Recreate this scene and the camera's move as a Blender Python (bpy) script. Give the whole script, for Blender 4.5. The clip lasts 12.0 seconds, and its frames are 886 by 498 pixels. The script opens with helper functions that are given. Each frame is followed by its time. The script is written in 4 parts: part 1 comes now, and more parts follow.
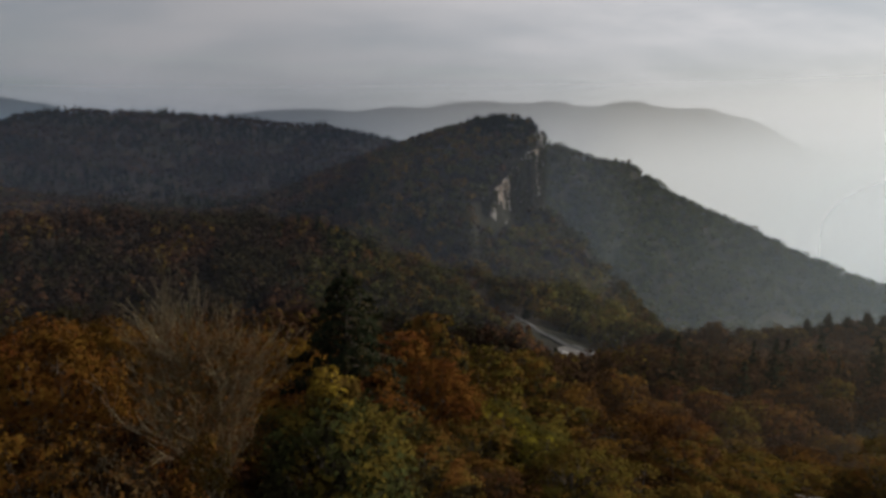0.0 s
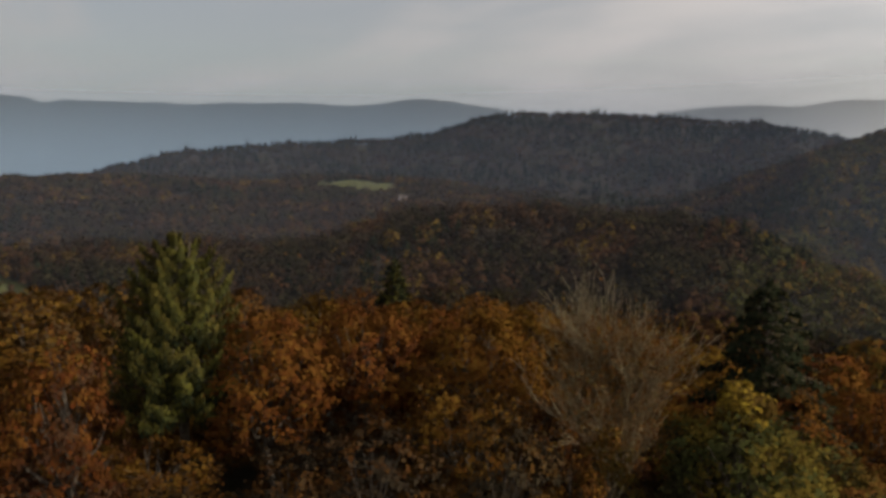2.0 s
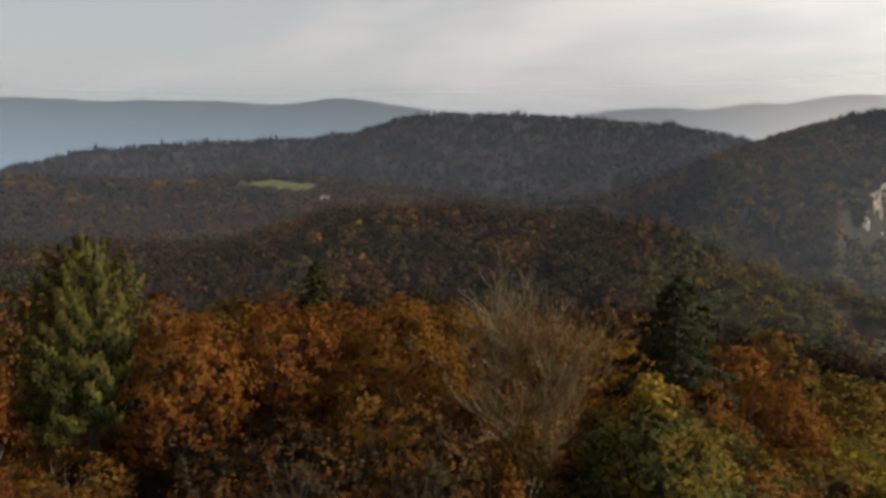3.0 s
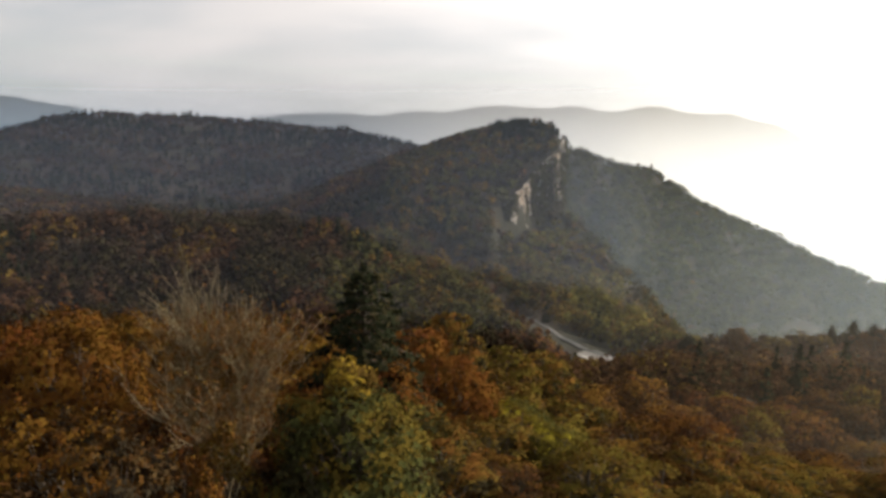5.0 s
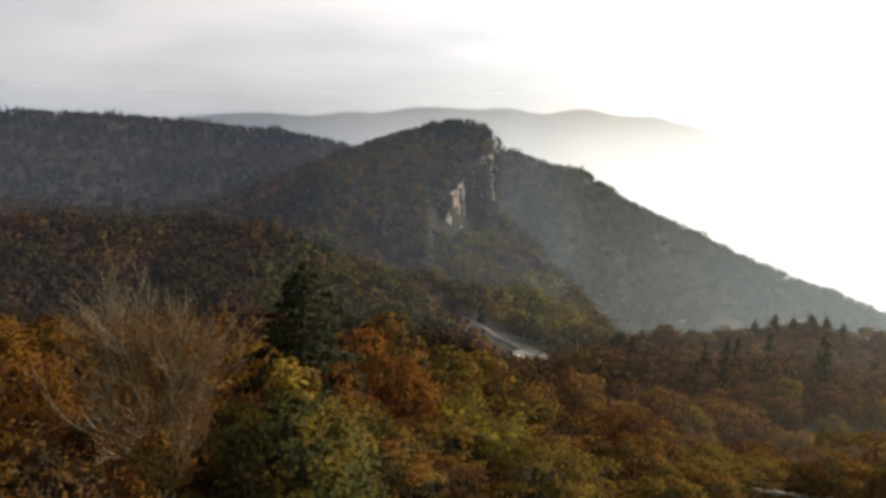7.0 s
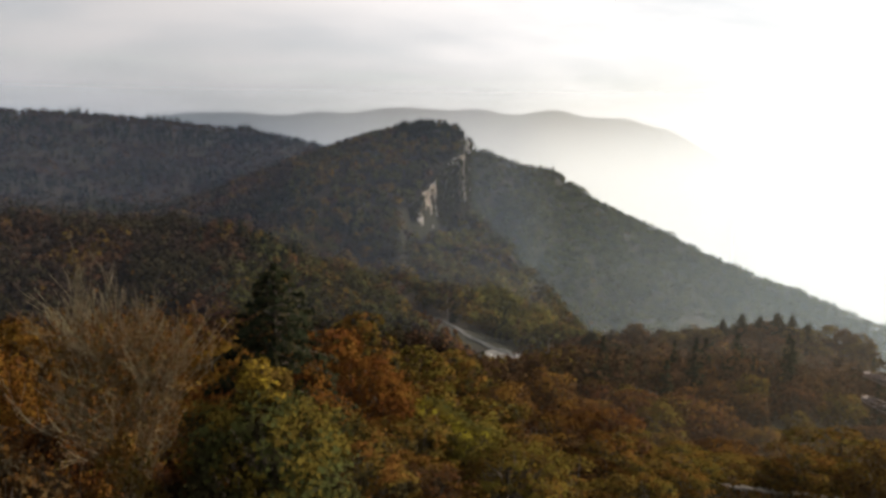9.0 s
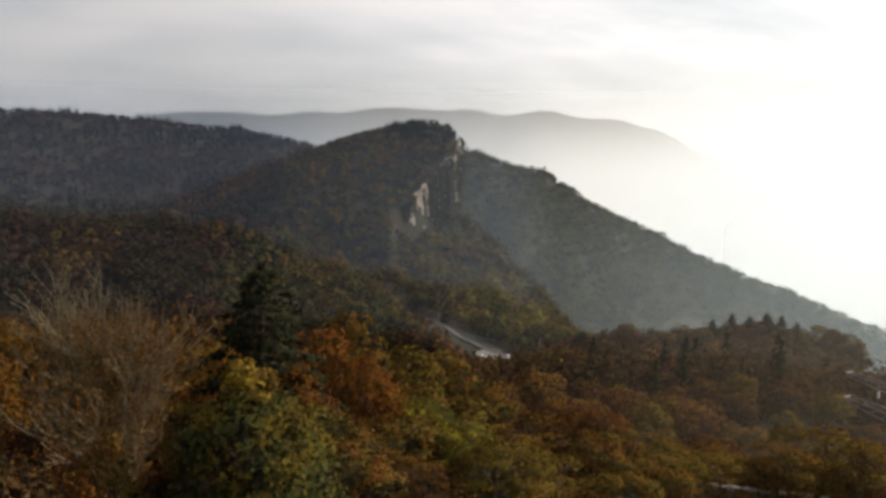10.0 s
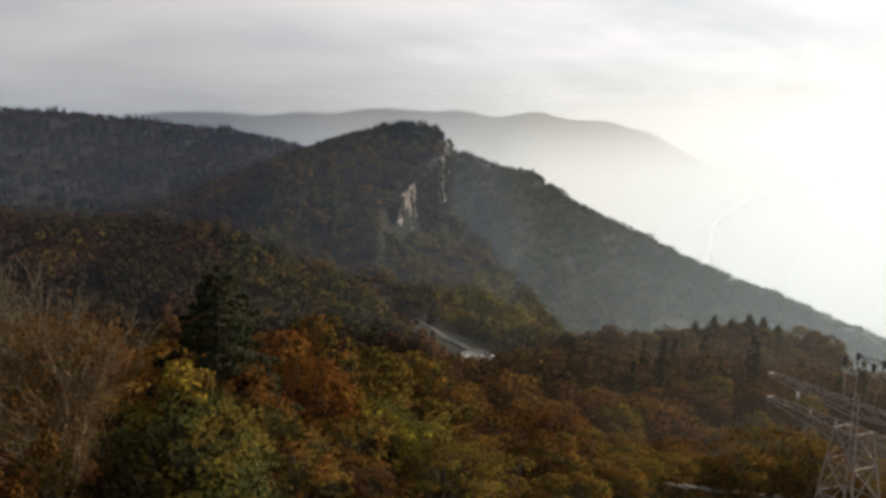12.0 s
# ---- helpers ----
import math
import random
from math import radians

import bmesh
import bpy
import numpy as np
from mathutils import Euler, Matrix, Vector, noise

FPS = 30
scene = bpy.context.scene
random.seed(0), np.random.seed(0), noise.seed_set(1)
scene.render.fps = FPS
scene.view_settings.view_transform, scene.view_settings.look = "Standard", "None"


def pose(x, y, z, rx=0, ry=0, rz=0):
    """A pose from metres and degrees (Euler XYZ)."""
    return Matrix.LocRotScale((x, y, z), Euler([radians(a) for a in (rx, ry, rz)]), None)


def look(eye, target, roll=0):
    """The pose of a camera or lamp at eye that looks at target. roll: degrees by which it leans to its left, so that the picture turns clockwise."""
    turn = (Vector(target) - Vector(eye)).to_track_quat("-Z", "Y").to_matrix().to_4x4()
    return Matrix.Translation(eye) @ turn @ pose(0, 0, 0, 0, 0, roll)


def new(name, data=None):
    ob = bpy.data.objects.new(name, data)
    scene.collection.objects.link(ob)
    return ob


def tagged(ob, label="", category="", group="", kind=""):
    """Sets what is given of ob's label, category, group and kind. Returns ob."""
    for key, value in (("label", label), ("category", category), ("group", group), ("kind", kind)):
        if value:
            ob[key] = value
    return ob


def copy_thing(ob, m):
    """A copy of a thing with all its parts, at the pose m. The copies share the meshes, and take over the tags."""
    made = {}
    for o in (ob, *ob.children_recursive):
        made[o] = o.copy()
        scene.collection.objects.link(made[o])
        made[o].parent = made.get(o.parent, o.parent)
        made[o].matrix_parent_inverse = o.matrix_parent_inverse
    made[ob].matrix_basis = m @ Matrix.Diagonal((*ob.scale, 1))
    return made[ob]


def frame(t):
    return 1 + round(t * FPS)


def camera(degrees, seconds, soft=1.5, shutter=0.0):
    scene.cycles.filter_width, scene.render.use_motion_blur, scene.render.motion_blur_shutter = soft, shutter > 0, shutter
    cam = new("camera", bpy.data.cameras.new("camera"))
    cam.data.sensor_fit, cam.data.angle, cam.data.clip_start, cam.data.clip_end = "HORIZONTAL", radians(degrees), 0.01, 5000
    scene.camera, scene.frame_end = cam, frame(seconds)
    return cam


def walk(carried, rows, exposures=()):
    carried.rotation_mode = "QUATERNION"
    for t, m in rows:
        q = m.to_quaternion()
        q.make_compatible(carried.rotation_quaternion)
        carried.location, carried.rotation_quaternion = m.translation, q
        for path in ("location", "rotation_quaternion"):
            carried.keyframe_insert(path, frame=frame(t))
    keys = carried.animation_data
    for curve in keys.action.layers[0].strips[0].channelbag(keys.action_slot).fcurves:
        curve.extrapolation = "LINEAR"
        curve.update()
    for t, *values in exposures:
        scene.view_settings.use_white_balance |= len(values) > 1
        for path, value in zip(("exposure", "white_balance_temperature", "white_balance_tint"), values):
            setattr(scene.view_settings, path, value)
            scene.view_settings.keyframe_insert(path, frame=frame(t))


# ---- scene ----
# ---------------------------------------------------------------- camera and its way
cam = camera(62.0, 12.0, soft=3.4)
PATH = [
    # seconds, eye, target, roll
    (0, (-1.701, 0.1, 23.721), (-1.698, 2.082, 23.454), -0.0),
    (0.5, (-1.743, 0.03, 23.765), (-2.034, 1.99, 23.494), -0.1),
    (1, (-1.641, 0.014, 23.805), (-2.259, 1.897, 23.537), -0.1),
    (1.5, (-1.643, 0.05, 23.817), (-2.463, 1.854, 23.547), -0.2),
    (2, (-1.586, -0.041, 23.799), (-2.635, 1.641, 23.531), -0.1),
    (2.5, (-1.473, -0.044, 23.785), (-2.578, 1.601, 23.517), -0.1),
    (3, (-1.405, 0.005, 23.781), (-2.273, 1.787, 23.513), 0.1),
    (3.5, (-1.465, -0.053, 23.72), (-1.99, 1.858, 23.454), 0.2),
    (5.5, (-1.628, 0.076, 23.058), (-1.634, 2.06, 22.803), 0.3),
    (6, (-1.601, 0.337, 22.982), (-1.563, 2.32, 22.727), 0.3),
    (6.5, (-1.653, 0.723, 22.955), (-1.561, 2.705, 22.702), 0.5),
    (7, (-2.078, 0.897, 22.865), (-1.952, 2.877, 22.614), 0.5),
    (9, (-2.115, 0.982, 22.793), (-1.913, 2.956, 22.544), 0.7),
    (9.5, (-2.012, 0.965, 22.786), (-1.798, 2.938, 22.538), 0.8),
    (10, (-1.888, 0.924, 22.793), (-1.664, 2.896, 22.545), 0.8),
    (10.5, (-1.647, 0.769, 22.813), (-1.416, 2.74, 22.566), 0.8),
    (11, (-1.189, 0.531, 22.917), (-0.952, 2.501, 22.67), 1.0),
    (11.5, (-0.564, 0.312, 22.938), (-0.32, 2.281, 22.692), 0.9),
    (12, (0.173, 0.199, 22.968), (0.422, 2.168, 22.723), 1.0),
]
EXPOSURES = [(0.0, -0.66, 6250, 10), (1.5, -0.26, 6660, 10), (2.5, 0.02, 6800, 10), (3.5, 0.44, 6950, 10),
             (5.5, 0.45, 6680, 10), (7.0, 0.43, 6630, 10), (9.0, 0.22, 6600, 10), (12.0, 0.01, 6510, 10)]
walk(cam, [(t, look(eye, target, roll)) for t, eye, target, roll in PATH], EXPOSURES)

# ---------------------------------------------------------------- sky and sun
SUN_AZ, SUN_EL = 80.0, 29.0  # degrees to the right of the first view, above the horizon
sun_dir = Vector((math.sin(radians(SUN_AZ)) * math.cos(radians(SUN_EL)),
                  math.cos(radians(SUN_AZ)) * math.cos(radians(SUN_EL)), math.sin(radians(SUN_EL))))
sun = new("sun", bpy.data.lights.new("sun", "SUN"))
sun.data.energy, sun.data.angle, sun.data.color = 5.0, radians(2.0), (1.0, 0.88, 0.72)
sun.matrix_world = look(sun_dir * 1000, (0, 0, 0))


class Nodes:
    """A small helper to write node trees."""

    def __init__(self, tree):
        self.tree = tree
        tree.nodes.clear()

    def add(self, kind, ins=None, **props):
        n = self.tree.nodes.new(kind)
        for k, v in props.items():
            setattr(n, k, v)
        for k, v in (ins or {}).items():
            if isinstance(v, bpy.types.NodeSocket):
                self.tree.links.new(v, n.inputs[k])
            else:
                n.inputs[k].default_value = v
        return n

    def math(self, op, a, b=0.0, c=0.0, clamp=False):
        return self.add("ShaderNodeMath", {0: a, 1: b, 2: c}, operation=op, use_clamp=clamp).outputs[0]

    def mix(self, f, a, b):
        n = self.add("ShaderNodeMix", {0: f, 6: a, 7: b}, data_type="RGBA")
        return n.outputs[2]

    def span(self, v, a, b, c=0.0, d=1.0):
        return self.add("ShaderNodeMapRange", {0: v, 1: a, 2: b, 3: c, 4: d}, interpolation_type="SMOOTHSTEP").outputs[0]


world = bpy.data.worlds.new("sky")
scene.world = world
world.use_nodes = True
N = Nodes(world.node_tree)
sky = N.add("ShaderNodeTexSky", sky_type="NISHITA", sun_disc=False, sun_elevation=radians(SUN_EL),
            sun_rotation=radians(SUN_AZ), altitude=900.0, air_density=1.2, dust_density=3.0)
co = N.add("ShaderNodeTexCoord").outputs["Generated"]
xyz = N.add("ShaderNodeSeparateXYZ", {0: co})
# thin cloud sheet, seen in flat perspective
low = N.math("ADD", N.math("MAXIMUM", xyz.outputs[2], 0.0), 0.15)
plane = N.add("ShaderNodeCombineXYZ", {0: N.math("MULTIPLY", N.math("DIVIDE", xyz.outputs[0], low), 0.6), 1: N.math("DIVIDE", xyz.outputs[1], low)})
n1 = N.add("ShaderNodeTexNoise", {"Vector": plane.outputs[0], "Scale": 0.42, "Detail": 6.0, "Roughness": 0.5, "Distortion": 0.9})
n2 = N.add("ShaderNodeTexNoise", {"Vector": plane.outputs[0], "Scale": 1.7, "Detail": 6.0, "Roughness": 0.6, "Distortion": 0.3})
cover = N.math("ADD", N.math("MULTIPLY", n1.outputs[0], 0.8), N.math("MULTIPLY", n2.outputs[0], 0.2))
thick = N.span(cover, 0.40, 0.60)
near_sun = N.add("ShaderNodeVectorMath", {0: co, 1: tuple(sun_dir)}, operation="DOT_PRODUCT").outputs["Value"]
glow = N.math("POWER", N.math("MAXIMUM", near_sun, 0.0), 1.35)
bright = N.math("ADD", N.math("MULTIPLY_ADD", near_sun, 0.20, 0.63), N.math("MULTIPLY", glow, 1.0))
bright = N.math("MULTIPLY", bright, N.math("MULTIPLY_ADD", thick, 0.06, 0.94))
cloud = N.mix(glow, (1.0, 0.965, 0.97, 1), (1.0, 0.955, 0.89, 1))
haze = N.span(xyz.outputs[2], 0.0, 0.20, 1.0, 0.0)
veiled = N.math("MAXIMUM", N.math("MULTIPLY_ADD", thick, 0.46, 0.52), N.math("MULTIPLY", haze, 0.95))
bg1 = N.add("ShaderNodeBackground", {"Color": sky.outputs[0], "Strength": 0.085})
bg2 = N.add("ShaderNodeBackground", {"Color": cloud, "Strength": bright})
mixed = N.add("ShaderNodeMixShader", {0: veiled, 1: bg1.outputs[0], 2: bg2.outputs[0]})
N.add("ShaderNodeOutputWorld", {0: mixed.outputs[0]})

# ---------------------------------------------------------------- materials


def leaf_mat(name, c):
    """Foliage: dull leaves that let some light through, each a little different."""
    m = bpy.data.materials.new(name)
    m.use_nodes = True
    n = Nodes(m.node_tree)
    isl = n.add("ShaderNodeNewGeometry").outputs["Random Per Island"]
    obr = n.add("ShaderNodeObjectInfo").outputs["Random"]
    pos = n.add("ShaderNodeNewGeometry").outputs["Position"]
    big = n.add("ShaderNodeTexNoise", {"Vector": pos, "Scale": 0.22, "Detail": 2.0}).outputs[0]
    val = n.math("ADD", n.math("MULTIPLY_ADD", isl, 0.26, 0.42), n.math("MULTIPLY", big, 0.9))
    hue = n.math("ADD", n.math("MULTIPLY_ADD", isl, 0.022, 0.468), n.math("MULTIPLY_ADD", obr, 0.03, 0.005))
    hsv = n.add("ShaderNodeHueSaturation", {"Hue": hue, "Saturation": 1.0, "Value": n.math("MULTIPLY", val, 0.71), "Color": (*c, 1)})
    d = n.add("ShaderNodeBsdfDiffuse", {"Color": hsv.outputs[0]})
    t = n.add("ShaderNodeBsdfTranslucent", {"Color": hsv.outputs[0]})
    s = n.add("ShaderNodeMixShader", {0: 0.25, 1: d.outputs[0], 2: t.outputs[0]})
    n.add("ShaderNodeOutputMaterial", {0: s.outputs[0]})
    return m


def rough_mat(name, c1, c2, scale, bump=0.3, rough=0.9, c3=None, scale3=0.02, metal=0.0):
    """Matt solid stuff: two tones at a fine scale, a third one in large patches, with relief."""
    m = bpy.data.materials.new(name)
    m.use_nodes = True
    n = Nodes(m.node_tree)
    pos = n.add("ShaderNodeNewGeometry").outputs["Position"]
    a = n.add("ShaderNodeTexNoise", {"Vector": pos, "Scale": scale, "Detail": 8.0, "Roughness": 0.65}).outputs[0]
    col = n.mix(n.span(a, 0.35, 0.65), (*c1, 1), (*c2, 1))
    if c3:
        b = n.add("ShaderNodeTexNoise", {"Vector": pos, "Scale": scale3, "Detail": 4.0}).outputs[0]
        col = n.mix(n.span(b, 0.45, 0.65), col, (*c3, 1))
    bp = n.add("ShaderNodeBump", {"Strength": bump, "Distance": 0.5 / scale, "Height": a})
    p = n.add("ShaderNodeBsdfPrincipled", {"Base Color": col, "Roughness": rough, "Metallic": metal, "Normal": bp.outputs[0]})
    p.inputs["Specular IOR Level"].default_value = 0.2
    n.add("ShaderNodeOutputMaterial", {0: p.outputs[0]})
    return m


COPPER = leaf_mat("copper_leaves", (0.122, 0.052, 0.012))
OCHRE = leaf_mat("ochre_leaves", (0.140, 0.070, 0.015))
RUST = leaf_mat("rust_leaves", (0.086, 0.039, 0.013))
BROWN = leaf_mat("brown_leaves", (0.077, 0.046, 0.023))
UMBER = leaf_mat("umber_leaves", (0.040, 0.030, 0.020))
DRAB = leaf_mat("drab_leaves", (0.043, 0.038, 0.019))
OLIVE = leaf_mat("olive_leaves", (0.116, 0.083, 0.019))
GREEN = leaf_mat("green_leaves", (0.064, 0.066, 0.022))
TAN = leaf_mat("tan_leaves", (0.140, 0.074, 0.018))
YELLOW = leaf_mat("yellow_leaves", (0.33, 0.25, 0.032))
NEEDLE = leaf_mat("spruce_needles", (0.105, 0.094, 0.023))
DARKNEEDLE = leaf_mat("dark_needles", (0.021, 0.026, 0.014))
WHITE = rough_mat("white_paint", (0.70, 0.69, 0.66), (0.80, 0.79, 0.77), 3.0, 0.05, 0.6)
TILE = rough_mat("roof_tiles", (0.10, 0.085, 0.08), (0.15, 0.13, 0.12), 3.0, 0.3)
GRAVEL = rough_mat("pale_gravel", (0.15, 0.142, 0.128), (0.23, 0.217, 0.195), 1.5, 0.3)
STONE = rough_mat("field_stone", (0.10, 0.088, 0.072), (0.20, 0.175, 0.145), 2.5, 0.5)
DARK = rough_mat("dark_porcelain", (0.03, 0.028, 0.03), (0.06, 0.05, 0.05), 8.0, 0.1, 0.35)
GLASS = rough_mat("car_glass", (0.02, 0.025, 0.03), (0.03, 0.035, 0.04), 4.0, 0.0, 0.1)
TYRE = rough_mat("tyre_rubber", (0.02, 0.02, 0.02), (0.03, 0.03, 0.03), 20.0, 0.2)
TWIG = leaf_mat("grey_twigs", (0.25, 0.205, 0.135))
# lighter green with sunlight put into the colour, for the apron
SUNLIT_LIME = leaf_mat("lime_leaves", (0.135, 0.128, 0.030))
BARK = rough_mat("bark", (0.035, 0.028, 0.022), (0.085, 0.07, 0.055), 6.0, 0.6)
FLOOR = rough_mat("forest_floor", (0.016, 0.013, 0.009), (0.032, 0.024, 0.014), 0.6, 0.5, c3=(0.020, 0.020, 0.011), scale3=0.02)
ROCK = rough_mat("limestone", (0.58, 0.53, 0.47), (0.82, 0.77, 0.70), 0.25, 0.8, c3=(0.44, 0.37, 0.29), scale3=0.05)
GRASS = rough_mat("meadow_grass", (0.045, 0.052, 0.018), (0.068, 0.07, 0.024), 0.2, 0.2)
ASPHALT = rough_mat("road_asphalt", (0.055, 0.055, 0.053), (0.09, 0.088, 0.085), 0.5, 0.2)
STEEL = rough_mat("galvanised_steel", (0.19, 0.16, 0.148), (0.27, 0.23, 0.21), 5.0, 0.1, 0.7, metal=0.1)

# ---------------------------------------------------------------- lie of the land
# crests: ground knots (x, y, z) in metres; side slope; rounding
CRESTS = {
    "shoulder": ([(-150, -40, 6), (-60, 12, 5), (-25, 30, 4), (0, 26, 3), (10, 5, 2)], 0.42, 35),
    "apron": ([(48, 520, -42), (75, 460, -60), (93, 395, -84)], 0.75, 12),
    "terrace": ([(22.4, 47.2, -4.6), (27.2, 44.8, -3.2), (31, 42.3, -2.1), (36, 38, -0.9)], 1.0, 3),
    "bench": ([(47, 115, -26), (66, 110, -21.5), (92, 138, -30), (86, 158, -33), (65, 151, -31), (48, 141, -28)], 0.35, 14),
    "meadow_rise": ([(-615, 705, -13), (-495, 705, -16)], 0.2, 40),
    "far_wooded": ([(-40, 1130, -12), (-83, 1145, 20), (-112, 1162, 34), (-150, 1188, 46), (-215, 1230, 58), (-293, 1230, 64), (-428, 1227, 76), (-542, 1179, 79),
                    (-595, 1156, 77), (-622, 1140, 60), (-652, 1120, 50), (-711, 1051, 40), (-762, 991, 33), (-870, 826, 24), (-898, 728, 15), (-903, 701, 6),
                    (-906, 623, -6), (-960, 480, -34)], 0.36, 40),
    "cliff_hill": ([(-69, 897, 13), (-7, 760, 33), (38, 659, 44), (54, 618, 44), (65, 594, 40), (66, 572, 31)], 0.42, 25),
    "spur": ([(80, 690, 22), (92, 694, 24), (169, 720, 6), (227, 725, -27), (284, 726, -49), (340, 723, -77), (424, 701, -111),
              (515, 639, -151), (600, 560, -190)], 0.75, 15),
    "mid_hill": ([(-25, 329, -45), (-64, 364, -31), (-99, 377, -20), (-161, 355, -16), (-197, 325, -16), (-225, 305, -30), (-260, 285, -42)], 0.38, 35),
    "left_hill": ([(-700, 180, -20), (-588, 276, -8), (-593, 372, -4), (-560, 480, -12), (-500, 620, -25)], 0.13, 90),
    "knoll": ([(64, 250, -53), (94, 248, -47), (124, 246, -45), (143, 238, -42), (157, 226, -45)], 0.55, 18),
    "haze_ridge": ([(-2300, 3500, 150), (-1109, 4154, 230), (-773, 4230, 252), (-427, 4279, 258), (-110, 4299, 272), (250, 4293, 304), (570, 4262, 302),
                    (758, 4233, 268), (940, 4196, 295), (1176, 4136, 287), (1430, 4055, 246), (1592, 3994, 195), (1826, 3892, 60), (2066, 3770, -80), (2216, 3684, -160),
                    (2600, 3400, -420)], 0.6, 60),
    "blue_ridge": ([(-4100, 1300, 300), (-3879, 1859, 302), (-3766, 2078, 302), (-3729, 2144, 278), (-3681, 2225, 297), (-3572, 2396, 284),
                    (-3424, 2603, 294), (-3296, 2764, 280), (-3176, 2900, 288), (-2818, 3249, 278), (-2619, 3412, 289), (-2382, 3581, 314), (-2218, 3685, 307),
                    (-2000, 3800, 262), (-1500, 4100, 60)], 0.8, 60),
}
ROAD = [(66, 270), (60, 284), (46, 318), (12, 388), (0, 410)]
CLIFF_LINE = [(21, 506), (36, 524), (42, 533), (51, 544), (58, 554), (66, 559), (71, 566), (75, 604), (84, 660)]


def wave(x, y, s, seed):
    """Soft unevenness of about unit size, s metres from hump to hump."""
    r = np.random.RandomState(seed)
    v = 0
    for k in range(6):
        a, ph = r.uniform(0, 6.283), r.uniform(0, 6.283)
        f = 6.283 / s * r.uniform(0.6, 1.6)
        v = v + np.sin((x * math.cos(a) + y * math.sin(a)) * f + ph)
    return v / 2.5


def along(x, y, knots):
    """Nearest point of a polyline: distance, height there, side (+ right of its way), share of the way."""
    best = np.full(x.shape, 1e12)
    zz, side, where = np.zeros_like(x), np.zeros_like(x), np.zeros_like(x)
    for i in range(len(knots) - 1):
        p, q = np.array(knots[i], float), np.array(knots[i + 1], float)
        d = q[:2] - p[:2]
        t = np.clip(((x - p[0]) * d[0] + (y - p[1]) * d[1]) / (d @ d), 0, 1)
        px, py = p[0] + t * d[0], p[1] + t * d[1]
        dd = (x - px) ** 2 + (y - py) ** 2
        m = dd < best
        best = np.where(m, dd, best)
        if len(p) > 2:
            zz = np.where(m, p[2] + t * (q[2] - p[2]), zz)
        side = np.where(m, np.sign((x - p[0]) * d[1] - (y - p[1]) * d[0]), side)
        where = np.where(m, i + t, where)
    return np.sqrt(best), zz, side, where


def ease(v, a, b):
    t = np.clip((v - a) / (b - a), 0, 1)
    return t * t * (3 - 2 * t)


def land(x, y):
    """Height of the ground."""
    x, y = np.asarray(x, float), np.asarray(y, float)
    far = np.hypot(x, y)
    brink = np.interp(y, [0, 300, 360, 420, 480, 560], [85, 82, 73, 74, 80, 85])
    base = -60 - (0.5 + 0.5 * ease(y, 300, 350) * (1 - ease(y, 480, 560))) * np.clip(x - brink, 0, 600) * ease(y + x, 150, 420)
    base = base + 3 * wave(x, y, 120, 3)
    zs = [base]
    for name, (knots, slope, r) in CRESTS.items():
        z = np.full(x.shape, -1e4)
        for p, q in zip(knots[:-1], knots[1:]):
            d, zc, _, _ = along(x, y, [p, q])
            z = np.maximum(z, zc - slope * (np.sqrt(d * d + r * r) - r))
        if name == "cliff_hill":
            cd, _, cs, cw = along(x, y, CLIFF_LINE)
            z = z - 52 * ease(cd * cs, 0, 7) * np.interp(x, [15, 24, 46, 57], [0, 0.75, 0.9, 1])
            z = z - 4 * (1 - ease(cd, 0, 10)) * ease(cw, 5.5, 6.5)  # rounded brink
            z = z - 110 * ease(cd * cs, 3, 60) * ease(cw, 4.5, 6.5)
        if name == "knoll":  # breaks off at its end
            z = z - 1.3 * np.maximum(x - 156, 0)
        if name in ("cliff_hill", "far_wooded", "left_hill", "meadow_rise"):  # the deep valley beyond
            z = z - 0.7 * np.maximum(x - 95, 0)
        if name in ("cliff_hill", "mid_hill"):  # cut back to the road along their foot
            z = np.minimum(z, -58 + 0.5 * np.maximum(along(x, y, ROAD)[0] - 7, 0))
        zs.append(z)
    zs = np.stack(zs)
    top = zs.max(0)
    k = 5.0
    z = top + k * np.log(np.exp((zs - top) / k).sum(0))
    z = z + ease(far, 80, 400) * (2.0 * wave(x, y, 70, 5) + 0.8 * wave(x, y, 25, 6)) + 12 * ease(far, 1800, 3500) * wave(x, y, 500, 8)
    return z


def arrays_mesh(name, v, f, mats, index=None, smooth=False, normals=None):
    """A mesh out of arrays; all faces have the same number of corners. normals: one for each vertex, where the form is softer than its faces."""
    me = bpy.data.meshes.new(name)
    v, f = np.asarray(v, np.float32), np.asarray(f, np.int32)
    n, c = f.shape
    me.vertices.add(len(v))
    me.vertices.foreach_set("co", v.ravel())
    me.loops.add(n * c)
    me.loops.foreach_set("vertex_index", f.ravel())
    me.polygons.add(n)
    me.polygons.foreach_set("loop_start", np.arange(0, n * c, c, dtype=np.int32))
    me.polygons.foreach_set("loop_total", np.full(n, c, np.int32))
    for m in mats:
        me.materials.append(m)
    if index is not None:
        me.polygons.foreach_set("material_index", np.asarray(index, np.int32))
    me.polygons.foreach_set("use_smooth", np.full(n, smooth))
    me.update(calc_edges=True)
    me.validate()
    if normals is not None:
        me.normals_split_custom_set_from_vertices(np.asarray(normals, np.float32))
    return me


def part_of(name, mesh, parent, label=""):
    ob = new(name, mesh)
    ob.parent = parent
    return tagged(ob, label)


